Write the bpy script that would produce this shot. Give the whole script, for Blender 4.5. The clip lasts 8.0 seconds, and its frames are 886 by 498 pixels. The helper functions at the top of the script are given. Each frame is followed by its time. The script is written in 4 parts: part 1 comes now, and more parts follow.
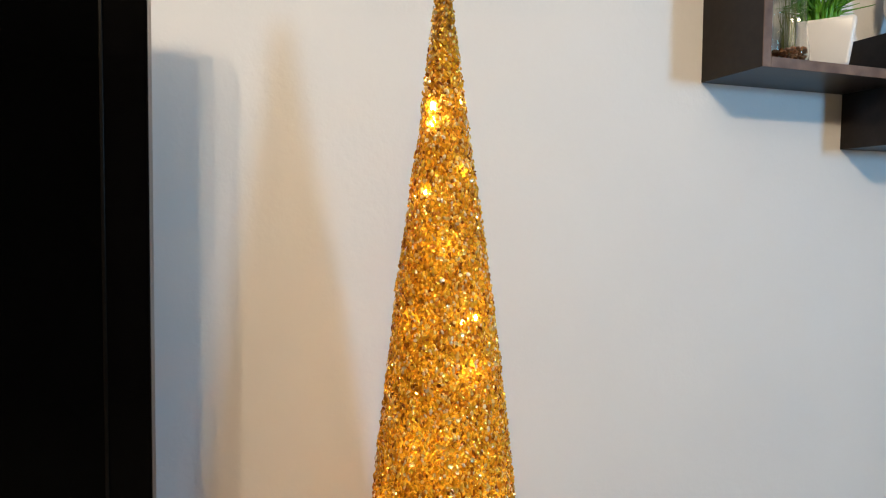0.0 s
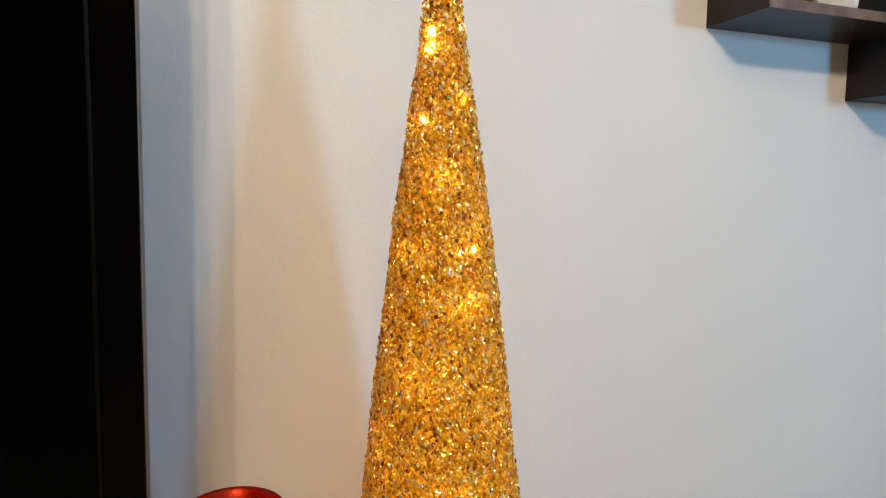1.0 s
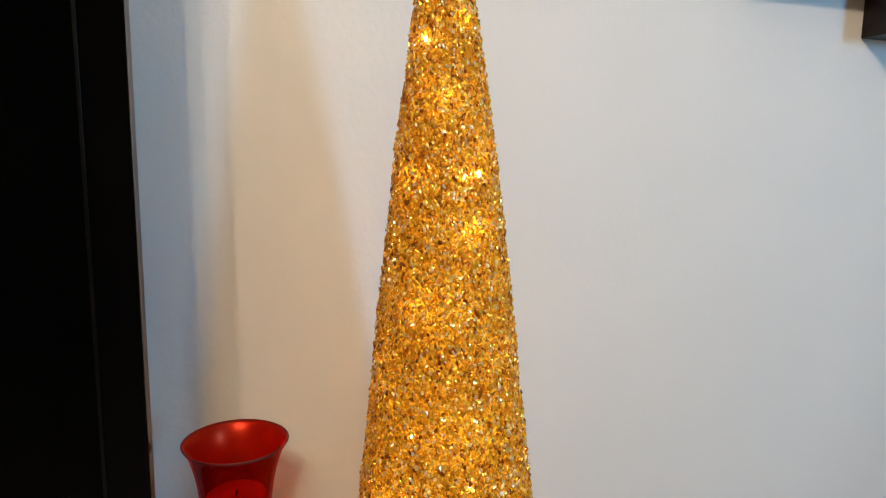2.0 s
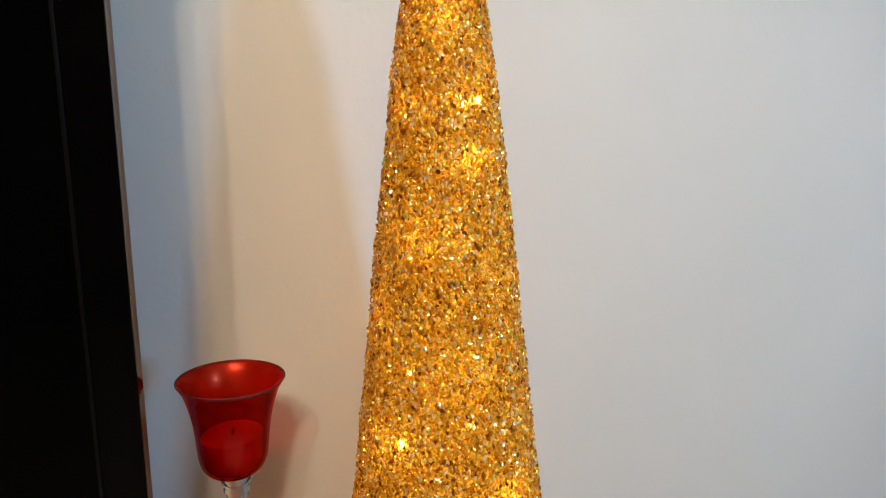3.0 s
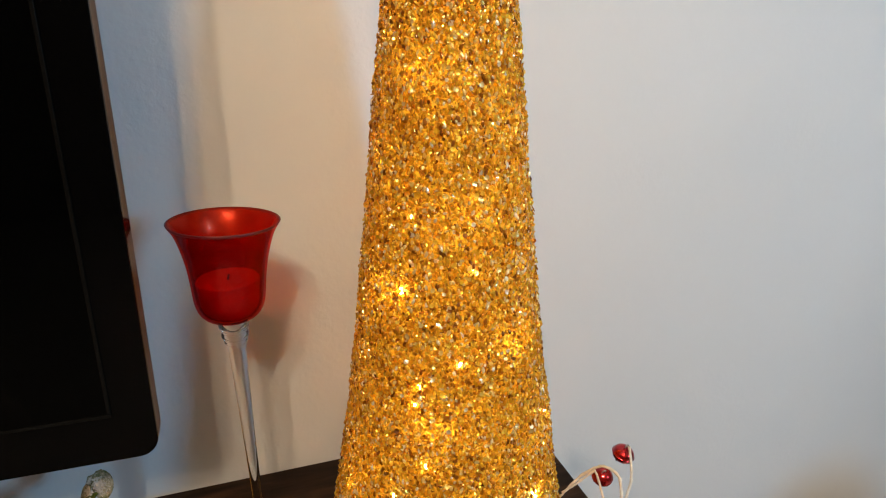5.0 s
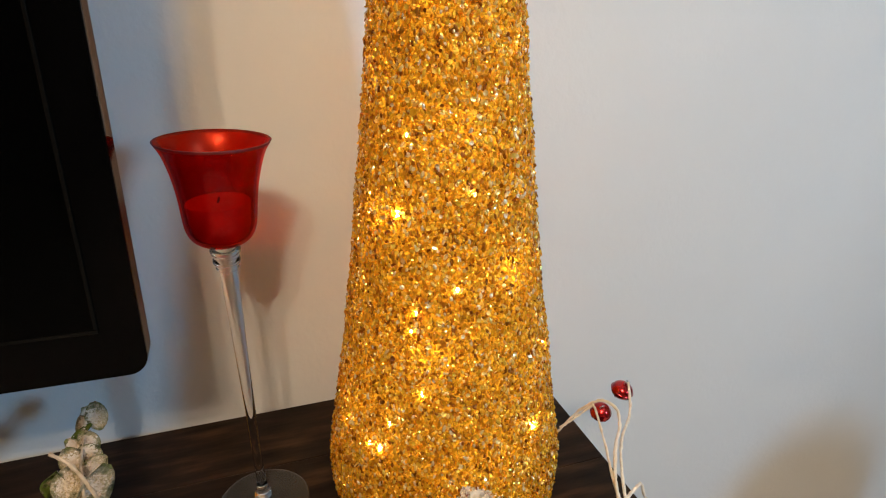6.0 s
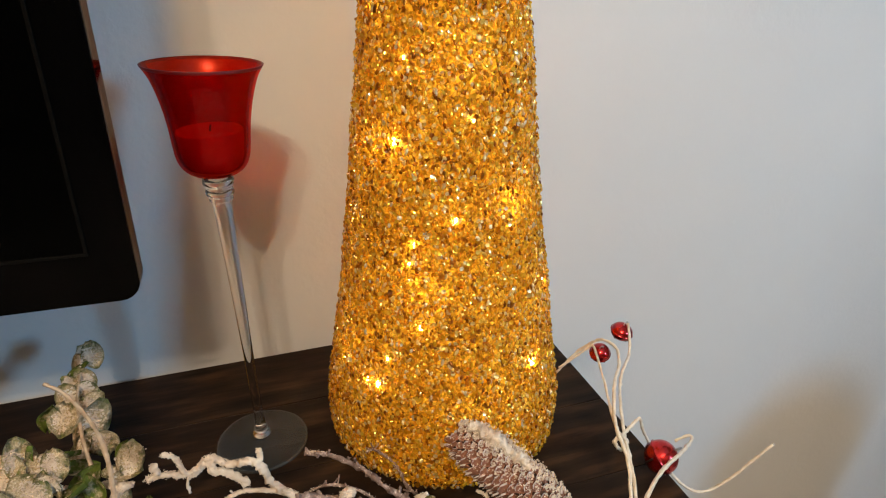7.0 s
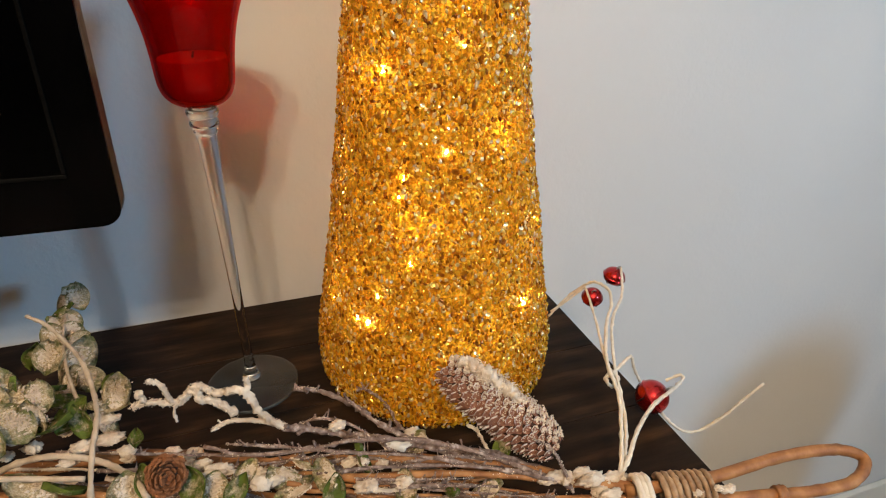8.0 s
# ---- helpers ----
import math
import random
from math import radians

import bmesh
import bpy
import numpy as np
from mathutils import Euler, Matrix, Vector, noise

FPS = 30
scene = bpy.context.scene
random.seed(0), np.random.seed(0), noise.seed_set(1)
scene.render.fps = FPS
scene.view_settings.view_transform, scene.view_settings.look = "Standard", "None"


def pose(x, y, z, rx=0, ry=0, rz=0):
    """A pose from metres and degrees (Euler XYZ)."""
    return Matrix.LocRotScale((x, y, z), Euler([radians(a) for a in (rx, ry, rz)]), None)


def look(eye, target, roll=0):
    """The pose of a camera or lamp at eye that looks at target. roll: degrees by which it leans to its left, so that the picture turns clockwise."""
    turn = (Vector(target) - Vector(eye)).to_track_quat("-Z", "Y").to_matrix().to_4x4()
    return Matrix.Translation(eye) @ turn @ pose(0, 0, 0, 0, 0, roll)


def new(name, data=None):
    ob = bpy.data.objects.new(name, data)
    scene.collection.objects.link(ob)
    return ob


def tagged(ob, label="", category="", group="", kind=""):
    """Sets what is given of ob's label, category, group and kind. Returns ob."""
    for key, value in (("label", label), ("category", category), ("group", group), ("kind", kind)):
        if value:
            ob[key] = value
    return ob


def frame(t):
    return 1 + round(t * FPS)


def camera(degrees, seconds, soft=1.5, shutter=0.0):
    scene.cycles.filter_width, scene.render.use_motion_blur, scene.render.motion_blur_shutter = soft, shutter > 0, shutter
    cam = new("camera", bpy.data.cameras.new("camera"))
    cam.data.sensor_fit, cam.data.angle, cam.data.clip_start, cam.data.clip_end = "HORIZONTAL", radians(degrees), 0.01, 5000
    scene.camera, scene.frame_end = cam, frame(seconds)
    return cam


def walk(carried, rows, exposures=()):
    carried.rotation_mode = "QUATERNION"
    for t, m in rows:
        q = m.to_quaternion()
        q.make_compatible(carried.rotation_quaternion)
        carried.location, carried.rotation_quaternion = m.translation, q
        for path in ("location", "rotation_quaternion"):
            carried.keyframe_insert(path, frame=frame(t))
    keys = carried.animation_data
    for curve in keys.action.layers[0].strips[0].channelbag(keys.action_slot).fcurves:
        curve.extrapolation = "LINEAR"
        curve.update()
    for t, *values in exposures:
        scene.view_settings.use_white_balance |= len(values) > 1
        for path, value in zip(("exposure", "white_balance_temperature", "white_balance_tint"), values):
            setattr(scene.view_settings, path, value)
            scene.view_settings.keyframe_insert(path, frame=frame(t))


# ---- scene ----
# The top of the console is z = 0; x runs along the wall, y towards it.
cam = camera(72.26, 8.0, soft=1.15)
ROWS = [  # seconds, x, y, z, heading, pitch, roll
    (0.0, -0.1741, -0.4944, 0.6382, -19.34, -3.71, 0.06),
    (0.5, -0.1749, -0.4895, 0.6170, -19.59, -5.05, -0.04),
    (1.0, -0.1722, -0.4874, 0.5989, -19.57, -5.76, -0.26),
    (1.5, -0.1714, -0.4828, 0.5805, -19.51, -7.20, -0.19),
    (3.0, -0.1608, -0.4695, 0.5266, -18.83, -10.87, 0.54),
    (3.5, -0.1564, -0.4639, 0.5119, -18.66, -12.61, 0.37),
    (4.0, -0.1583, -0.4610, 0.4966, -18.76, -14.38, 0.08),
    (4.5, -0.1588, -0.4572, 0.4855, -18.69, -17.17, 0.05),
    (6.0, -0.1553, -0.4563, 0.4355, -18.48, -22.56, -0.15),
    (6.5, -0.1545, -0.4582, 0.4182, -18.64, -23.95, 0.08),
    (7.0, -0.1556, -0.4595, 0.4051, -18.56, -25.39, -0.17),
    (7.5, -0.1561, -0.4629, 0.3900, -18.80, -26.45, -0.33),
    (8.0, -0.1550, -0.4664, 0.3744, -19.04, -27.76, -0.46),
]
walk(cam, [(t, pose(x, y, z, 90 + pitch, roll, yaw)) for t, x, y, z, yaw, pitch, roll in ROWS],
     exposures=[(0.0, -0.08), (3.0, -0.02), (8.0, 0.09)])

# ---- light ----
world = bpy.data.worlds.new("world")
scene.world = world
world.use_nodes = True
sky = world.node_tree.nodes.new("ShaderNodeTexSky")
sky.sky_type, sky.sun_disc, sky.sun_elevation, sky.sun_rotation = "NISHITA", False, radians(12), radians(60)
world.node_tree.links.new(sky.outputs[0], world.node_tree.nodes["Background"].inputs[0])
world.node_tree.nodes["Background"].inputs[1].default_value = 0.08

FLOOR, CEILING = -0.84, 1.73
WALL_Y = 0.1533
WINDOW = (1.35, -1.70, 0.86)          # middle of the added window's opening
LAMP = (-0.43, -1.54, 1.57)          # middle of the ceiling lamp's bulbs


def lamp(name, kind, m, power, colour, size):
    data = bpy.data.lights.new(name, kind)
    data.energy, data.color = power, colour
    if kind == "AREA":
        data.shape, data.size, data.size_y = "RECTANGLE", size, size * 1.3
    else:
        data.shadow_soft_size = size
    ob = new(name, data)
    ob.matrix_world = m
    return ob


# Unseen cool source on the right, placed by its shadows; the window is added.
lamp("cool_side_light", "AREA", look((WINDOW[0] - 0.02, WINDOW[1], WINDOW[2]), (0, 0, 0.5)), 20.5, (0.25, 0.59, 0.94), 0.23)
BULBS = [(LAMP[0] - 0.11, LAMP[1] + 0.05, LAMP[2]), (LAMP[0] + 0.11, LAMP[1] + 0.04, LAMP[2]), (LAMP[0] + 0.01, LAMP[1] - 0.09, LAMP[2])]
for p in BULBS:
    lamp("bulb_light", "POINT", pose(p[0], p[1], p[2] - 0.06), 25.0, (1.0, 0.80, 0.56), 0.025)


# ---- materials ----
def material(name):
    m = bpy.data.materials.new(name)
    m.use_nodes = True
    return m, m.node_tree.nodes, m.node_tree.links, m.node_tree.nodes["Principled BSDF"]


def noise_node(n, l, scale, detail=4.0, stretch=(1, 1, 1), rough=0.55):
    c, mp, t = n.new("ShaderNodeTexCoord"), n.new("ShaderNodeMapping"), n.new("ShaderNodeTexNoise")
    mp.inputs["Scale"].default_value = stretch
    t.inputs["Scale"].default_value, t.inputs["Detail"].default_value, t.inputs["Roughness"].default_value = scale, detail, rough
    l.new(c.outputs["Object"], mp.inputs[0])
    l.new(mp.outputs[0], t.inputs["Vector"])
    return t


def ramp(n, l, source, stops):
    r = n.new("ShaderNodeValToRGB")
    el = r.color_ramp.elements
    while len(el) < len(stops):
        el.new(0.5)
    for e, (at, col) in zip(el, stops):
        e.position, e.color = at, (*col, 1)
    l.new(source, r.inputs[0])
    return r


def bump(n, l, b, source, strength, distance):
    k = n.new("ShaderNodeBump")
    k.inputs["Strength"].default_value, k.inputs["Distance"].default_value = strength, distance
    l.new(source, k.inputs["Height"])
    l.new(k.outputs[0], b.inputs["Normal"])
    return k


def simple(name, stops, scale, roughness, metallic=0.0, stretch=(1, 1, 1), relief=0.0, depth=0.001, fine=0.0, coat=0.0, gloss=0.5):
    """A surface whose colour wanders over the stops, with relief from a finer grain."""
    m, n, l, b = material(name)
    t = noise_node(n, l, scale, 5.0, stretch)
    r = ramp(n, l, t.outputs[0], stops)
    l.new(r.outputs[0], b.inputs["Base Color"])
    b.inputs["Roughness"].default_value, b.inputs["Metallic"].default_value, b.inputs["Coat Weight"].default_value = roughness, metallic, coat
    b.inputs["Specular IOR Level"].default_value = gloss
    if relief:
        g = noise_node(n, l, fine or scale * 6, 3.0, stretch)
        bump(n, l, b, g.outputs[0], relief, depth)
    return m


DARK_PAINT = simple("taupe_paint", [(0.3, (0.20, 0.18, 0.155)), (0.7, (0.235, 0.21, 0.185))], 2.5, 0.7, relief=0.35, depth=0.0012, fine=140)
PAINT = simple("wall_paint", [(0.3, (0.71, 0.70, 0.695)), (0.7, (0.75, 0.74, 0.735))], 2.5, 0.62, relief=0.35, depth=0.0012, fine=140)
CEIL = simple("ceiling_paint", [(0.3, (0.75, 0.74, 0.72)), (0.7, (0.8, 0.79, 0.77))], 2.0, 0.8, relief=0.3, depth=0.002, fine=90)
TRIM = simple("trim_paint", [(0.3, (0.74, 0.71, 0.65)), (0.7, (0.8, 0.78, 0.72))], 4.0, 0.4)
CARPET = simple("carpet", [(0.35, (0.64, 0.54, 0.42)), (0.65, (0.78, 0.69, 0.56))], 60, 0.95, relief=0.8, depth=0.004, fine=400)
ESPRESSO = simple("espresso_wood", [(0.25, (0.008, 0.0050, 0.0035)), (0.52, (0.022, 0.0125, 0.0075)), (0.78, (0.075, 0.038, 0.018))], 7, 0.48, stretch=(1.6, 9, 9), relief=0.3, depth=0.0006, fine=30, gloss=0.08)
SHELF = simple("dark_shelf_wood", [(0.3, (0.009, 0.0060, 0.0050)), (0.7, (0.018, 0.0125, 0.0105))], 10, 0.36, stretch=(1, 8, 8), relief=0.15, depth=0.0004, gloss=0.3)
SHELF_EDGE = simple("worn_shelf_edge", [(0.3, (0.085, 0.045, 0.030)), (0.7, (0.20, 0.125, 0.090))], 40, 0.45, relief=0.2, depth=0.0004)
TV_BLACK = simple("gloss_black_plastic", [(0.3, (0.0009, 0.0008, 0.0008)), (0.7, (0.0014, 0.0012, 0.0012))], 20, 0.10, gloss=0.05)
TV_SIDE = simple("polished_dark_side", [(0.3, (0.15, 0.13, 0.12)), (0.7, (0.19, 0.165, 0.15))], 20, 0.06, metallic=1.0)
TV_SIDE.node_tree.nodes["Principled BSDF"].inputs["Specular Tint"].default_value = (0.42, 0.36, 0.33, 1)
TV_SCREEN = simple("dark_screen", [(0.3, (0.0005, 0.0005, 0.0005)), (0.7, (0.0008, 0.0008, 0.0008))], 5, 0.07, gloss=0.035)
TV_TRIM = simple("dark_trim_plastic", [(0.3, (0.003, 0.0025, 0.002)), (0.7, (0.0045, 0.004, 0.0035))], 20, 0.25, gloss=0.07)
WHITE_CERAMIC = simple("white_ceramic", [(0.3, (0.78, 0.74, 0.70)), (0.7, (0.82, 0.79, 0.76))], 12, 0.25)
VINE = simple("brown_vine_bark", [(0.25, (0.15, 0.048, 0.014)), (0.5, (0.36, 0.145, 0.045)), (0.75, (0.56, 0.28, 0.10))], 60, 0.6, relief=0.6, depth=0.0008, fine=300)
BINDING = simple("tan_binding", [(0.3, (0.24, 0.12, 0.055)), (0.7, (0.58, 0.38, 0.22))], 90, 0.75, relief=0.6, depth=0.0006, fine=500)
PALE_VINE = simple("pale_vine", [(0.3, (0.42, 0.30, 0.20)), (0.7, (0.68, 0.55, 0.42))], 80, 0.75, relief=0.5, depth=0.0006, fine=400)
CORD = simple("cream_cord", [(0.3, (0.70, 0.57, 0.43)), (0.7, (0.88, 0.78, 0.65))], 150, 0.8, relief=0.6, depth=0.0005, fine=700)
FLOCK = simple("white_flock", [(0.3, (0.54, 0.39, 0.27)), (0.55, (0.76, 0.63, 0.50)), (0.8, (0.90, 0.83, 0.74))], 60, 0.95, relief=0.8, depth=0.0007, fine=900)
GREY_TWIG = simple("frosted_grey_twig", [(0.32, (0.12, 0.065, 0.045)), (0.55, (0.29, 0.20, 0.165)), (0.74, (0.66, 0.55, 0.49))], 180, 0.9, relief=0.9, depth=0.0009, fine=900)
CONE_CORE = simple("pinecone_core", [(0.3, (0.035, 0.014, 0.008)), (0.7, (0.09, 0.035, 0.018))], 120, 0.8)
PEBBLE = simple("brown_pebbles", [(0.3, (0.16, 0.05, 0.015)), (0.7, (0.42, 0.17, 0.05))], 90, 0.45)
GRASS = simple("plastic_grass", [(0.3, (0.035, 0.15, 0.008)), (0.7, (0.14, 0.42, 0.03))], 60, 0.4)
DRY_GRASS = simple("dry_grass", [(0.3, (0.10, 0.15, 0.04)), (0.7, (0.26, 0.28, 0.10))], 60, 0.6)
SLIT_SHADE = simple("slit_shade", [(0.3, (0.01, 0.002, 0.002)), (0.7, (0.02, 0.004, 0.004))], 50, 0.6)
WAX = simple("candle_wax", [(0.3, (0.86, 0.80, 0.72)), (0.7, (0.92, 0.87, 0.80))], 30, 0.5)
WICK = simple("burnt_wick", [(0.3, (0.02, 0.02, 0.02)), (0.7, (0.05, 0.04, 0.03))], 200, 0.9)
CHAIR_CLOTH = simple("chair_fabric", [(0.3, (0.16, 0.12, 0.09)), (0.7, (0.24, 0.19, 0.14))], 50, 0.9, relief=0.5, fine=500)
METAL = simple("brushed_metal", [(0.3, (0.5, 0.48, 0.45)), (0.7, (0.58, 0.56, 0.53))], 80, 0.3, metallic=1.0)


def clear_glass(name, tint=(1, 1, 1), rough=0.0):
    m, n, l, b = material(name)
    b.inputs["Base Color"].default_value = (*tint, 1)
    b.inputs["Transmission Weight"].default_value, b.inputs["Roughness"].default_value, b.inputs["IOR"].default_value = 1.0, rough, 1.45
    return m


GLASS = clear_glass("clear_glass", (0.97, 0.98, 0.98))


def hazy_glass(name, dust):
    """Clear glass with a diffuse haze mixed in; dust is the haze's share."""
    m, n, l, b = material(name)
    b.inputs["Transmission Weight"].default_value, b.inputs["Roughness"].default_value, b.inputs["IOR"].default_value = 1.0, 0.02, 1.45
    d, mix = n.new("ShaderNodeBsdfDiffuse"), n.new("ShaderNodeMixShader")
    t = noise_node(n, l, 60, 3)
    r = ramp(n, l, t.outputs[0], [(0.3, (0.5, 0.45, 0.38)), (0.7, (0.72, 0.66, 0.56))])
    l.new(r.outputs[0], d.inputs[0])
    mix.inputs[0].default_value = dust
    l.new(b.outputs[0], mix.inputs[1])
    l.new(d.outputs[0], mix.inputs[2])
    l.new(mix.outputs[0], n["Material Output"].inputs[0])
    return m


HAZY_GLASS = hazy_glass("hazy_glass", 0.045)
# the bright line on the foot's edge, painted as a stronger haze
RIM_HIGHLIGHT_GLASS = hazy_glass("rim_highlight_glass", 0.12)


def red_glass(name, skin, film, rough, metallic, coat):
    """Thin stained glass: light passes tinted, a film scatters some of it, and the skin is glossy."""
    m, n, l, b = material(name)
    b.inputs["Base Color"].default_value, b.inputs["Roughness"].default_value = (*film, 1), rough
    b.inputs["Coat Weight"].default_value, b.inputs["Coat Roughness"].default_value, b.inputs["Metallic"].default_value = coat, 0.03, metallic
    t, mix = n.new("ShaderNodeBsdfTransparent"), n.new("ShaderNodeMixShader")
    grain = noise_node(n, l, 45, 3)
    r = ramp(n, l, grain.outputs[0], [(0.3, (0.78, 0.060, 0.016)), (0.7, (0.87, 0.095, 0.030))])
    l.new(r.outputs[0], t.inputs[0])
    mix.inputs[0].default_value = skin
    l.new(t.outputs[0], mix.inputs[1])
    l.new(b.outputs[0], mix.inputs[2])
    l.new(mix.outputs[0], n["Material Output"].inputs[0])
    return m


RED_OUTSIDE = red_glass("red_glass_outside", 0.16, (0.10, 0.001, 0.0015), 0.10, 0.0, 0.8)
RED_INSIDE = red_glass("red_glass_inside", 0.28, (0.58, 0.045, 0.013), 0.34, 0.85, 0.3)
RED_RIM = red_glass("red_glass_rim", 0.70, (0.09, 0.001, 0.001), 0.45, 0.0, 0.0)


def bell_paint():
    m, n, l, b = material("red_metallic_bell")
    t = noise_node(n, l, 160, 3)
    r = ramp(n, l, t.outputs[0], [(0.3, (0.42, 0.008, 0.010)), (0.7, (0.62, 0.020, 0.018))])
    l.new(r.outputs[0], b.inputs["Base Color"])
    b.inputs["Metallic"].default_value, b.inputs["Roughness"].default_value, b.inputs["Coat Weight"].default_value = 0.85, 0.22, 0.6
    bump(n, l, b, t.outputs[0], 0.2, 0.0006)
    return m


BELL = bell_paint()


def sequin_material(name, per_object, metallic=0.60, rough=0.12, passes=0.28):
    """Amber, gold, pale and smoky sequins; light from within shows through them."""
    m, n, l, b = material(name)
    if per_object:
        source = n.new("ShaderNodeObjectInfo").outputs["Random"]
    else:
        source = n.new("ShaderNodeNewGeometry").outputs["Random Per Island"]
    r = ramp(n, l, source, [(0.0, (0.20, 0.060, 0.005)), (0.09, (0.48, 0.19, 0.012)), (0.30, (0.84, 0.42, 0.020)), (0.58, (0.95, 0.59, 0.034)),
                            (0.80, (0.97, 0.70, 0.09)), (0.93, (0.97, 0.82, 0.40)), (1.0, (0.94, 0.90, 0.76))])
    l.new(r.outputs[0], b.inputs["Base Color"])
    # worn and new foil side by side: some pieces are sharp mirrors, most are satin
    k = n.new("ShaderNodeMath")
    k.operation = "MULTIPLY_ADD"
    w = n.new("ShaderNodeTexWhiteNoise")
    w.noise_dimensions = "1D"
    l.new(source, w.inputs["W"])
    l.new(w.outputs["Value"], k.inputs[0])
    k.inputs[1].default_value, k.inputs[2].default_value = 0.28, rough
    l.new(k.outputs[0], b.inputs["Roughness"])
    b.inputs["Metallic"].default_value = metallic
    b.inputs["Coat Weight"].default_value, b.inputs["Coat Roughness"].default_value = 0.4, 0.14
    tr, mix = n.new("ShaderNodeBsdfTranslucent"), n.new("ShaderNodeMixShader")
    l.new(r.outputs[0], tr.inputs[0])
    mix.inputs[0].default_value = passes
    l.new(b.outputs[0], mix.inputs[1])
    l.new(tr.outputs[0], mix.inputs[2])
    l.new(mix.outputs[0], n["Material Output"].inputs[0])
    return m


SEQUIN = sequin_material("gold_sequin", True)
SEQUINS = sequin_material("gold_sequins", False)
BEADS = sequin_material("amber_glass_beads", False, 0.58, 0.11, 0.32)


def net_material():
    m, n, l, b = material("gold_netting")
    t = noise_node(n, l, 260, 2)
    r = ramp(n, l, t.outputs[0], [(0.35, (0.12, 0.045, 0.005)), (0.65, (0.70, 0.34, 0.03))])
    l.new(r.outputs[0], b.inputs["Base Color"])
    b.inputs["Roughness"].default_value, b.inputs["Metallic"].default_value = 0.45, 0.3
    tr, mix = n.new("ShaderNodeBsdfTranslucent"), n.new("ShaderNodeMixShader")
    l.new(r.outputs[0], tr.inputs[0])
    mix.inputs[0].default_value = 0.5
    l.new(b.outputs[0], mix.inputs[1])
    l.new(tr.outputs[0], mix.inputs[2])
    l.new(mix.outputs[0], n["Material Output"].inputs[0])
    return m


NET = net_material()


def glow(name, colour, strength):
    m, n, l, b = material(name)
    b.inputs["Base Color"].default_value = (*colour, 1)
    b.inputs["Emission Color"].default_value, b.inputs["Emission Strength"].default_value = (*colour, 1), strength
    return m


LED = glow("warm_led", (1.0, 0.86, 0.38), 60.0)
INNER_LED = glow("inner_warm_led", (1.0, 0.92, 0.35), 74.0)
SHELF_LED = glow("shelf_led", (1.0, 0.85, 0.5), 9.0)
BULB_GLASS = glow("lamp_bulb_glass", (1.0, 0.80, 0.55), 4.0)


def leaf_material(name, flock, pale):
    """Waxy green leaf, its middle crusted with cream flock; the rim stays green. The leaf's own length is one unit."""
    m, n, l, b = material(name)
    own = n.new("ShaderNodeObjectInfo")

    def grain(scale, detail):
        t = noise_node(n, l, scale, detail)
        t.noise_dimensions = "4D"
        k = n.new("ShaderNodeMath")
        k.operation = "MULTIPLY"
        k.inputs[1].default_value = 37.0
        l.new(own.outputs["Random"], k.inputs[0])
        l.new(k.outputs[0], t.inputs["W"])
        return t

    green = ramp(n, l, grain(2.2, 4).outputs[0], [(0.3, pale), (0.55, tuple(2.0 * k for k in pale)), (0.75, tuple(3.2 * k for k in pale))])
    c, sep = n.new("ShaderNodeTexCoord"), n.new("ShaderNodeVectorMath")
    sep.operation = "DISTANCE"
    l.new(c.outputs["Object"], sep.inputs[0])
    sep.inputs[1].default_value = (0.0, 0.52, -0.05)
    k = n.new("ShaderNodeMath")
    k.operation = "MULTIPLY_ADD"
    l.new(sep.outputs["Value"], k.inputs[0])
    k.inputs[1].default_value = -0.55
    l.new(grain(4.5, 6).outputs[0], k.inputs[2])
    mask = ramp(n, l, k.outputs[0], [(flock - 0.10, (0, 0, 0)), (flock + 0.12, (1, 1, 1))])
    fine = grain(26, 4)
    white = ramp(n, l, fine.outputs[0], [(0.3, (0.38, 0.26, 0.13)), (0.5, (0.58, 0.44, 0.27)), (0.7, (0.84, 0.70, 0.51))])
    mix = n.new("ShaderNodeMixRGB")
    l.new(mask.outputs[0], mix.inputs[0])
    l.new(green.outputs[0], mix.inputs[1])
    l.new(white.outputs[0], mix.inputs[2])
    l.new(mix.outputs[0], b.inputs["Base Color"])
    b.inputs["Roughness"].default_value, b.inputs["Specular IOR Level"].default_value = 0.8, 0.2
    h = n.new("ShaderNodeMath")
    h.operation = "MULTIPLY_ADD"
    l.new(fine.outputs[0], h.inputs[0])
    l.new(mask.outputs[0], h.inputs[1])
    l.new(mask.outputs[0], h.inputs[2])
    bump(n, l, b, h.outputs[0], 1.0, 0.0016)
    return m


LEAF = leaf_material("green_leaf", 0.44, (0.055, 0.070, 0.011))
FROSTED_LEAF = leaf_material("frosted_leaf", 0.26, (0.100, 0.098, 0.032))


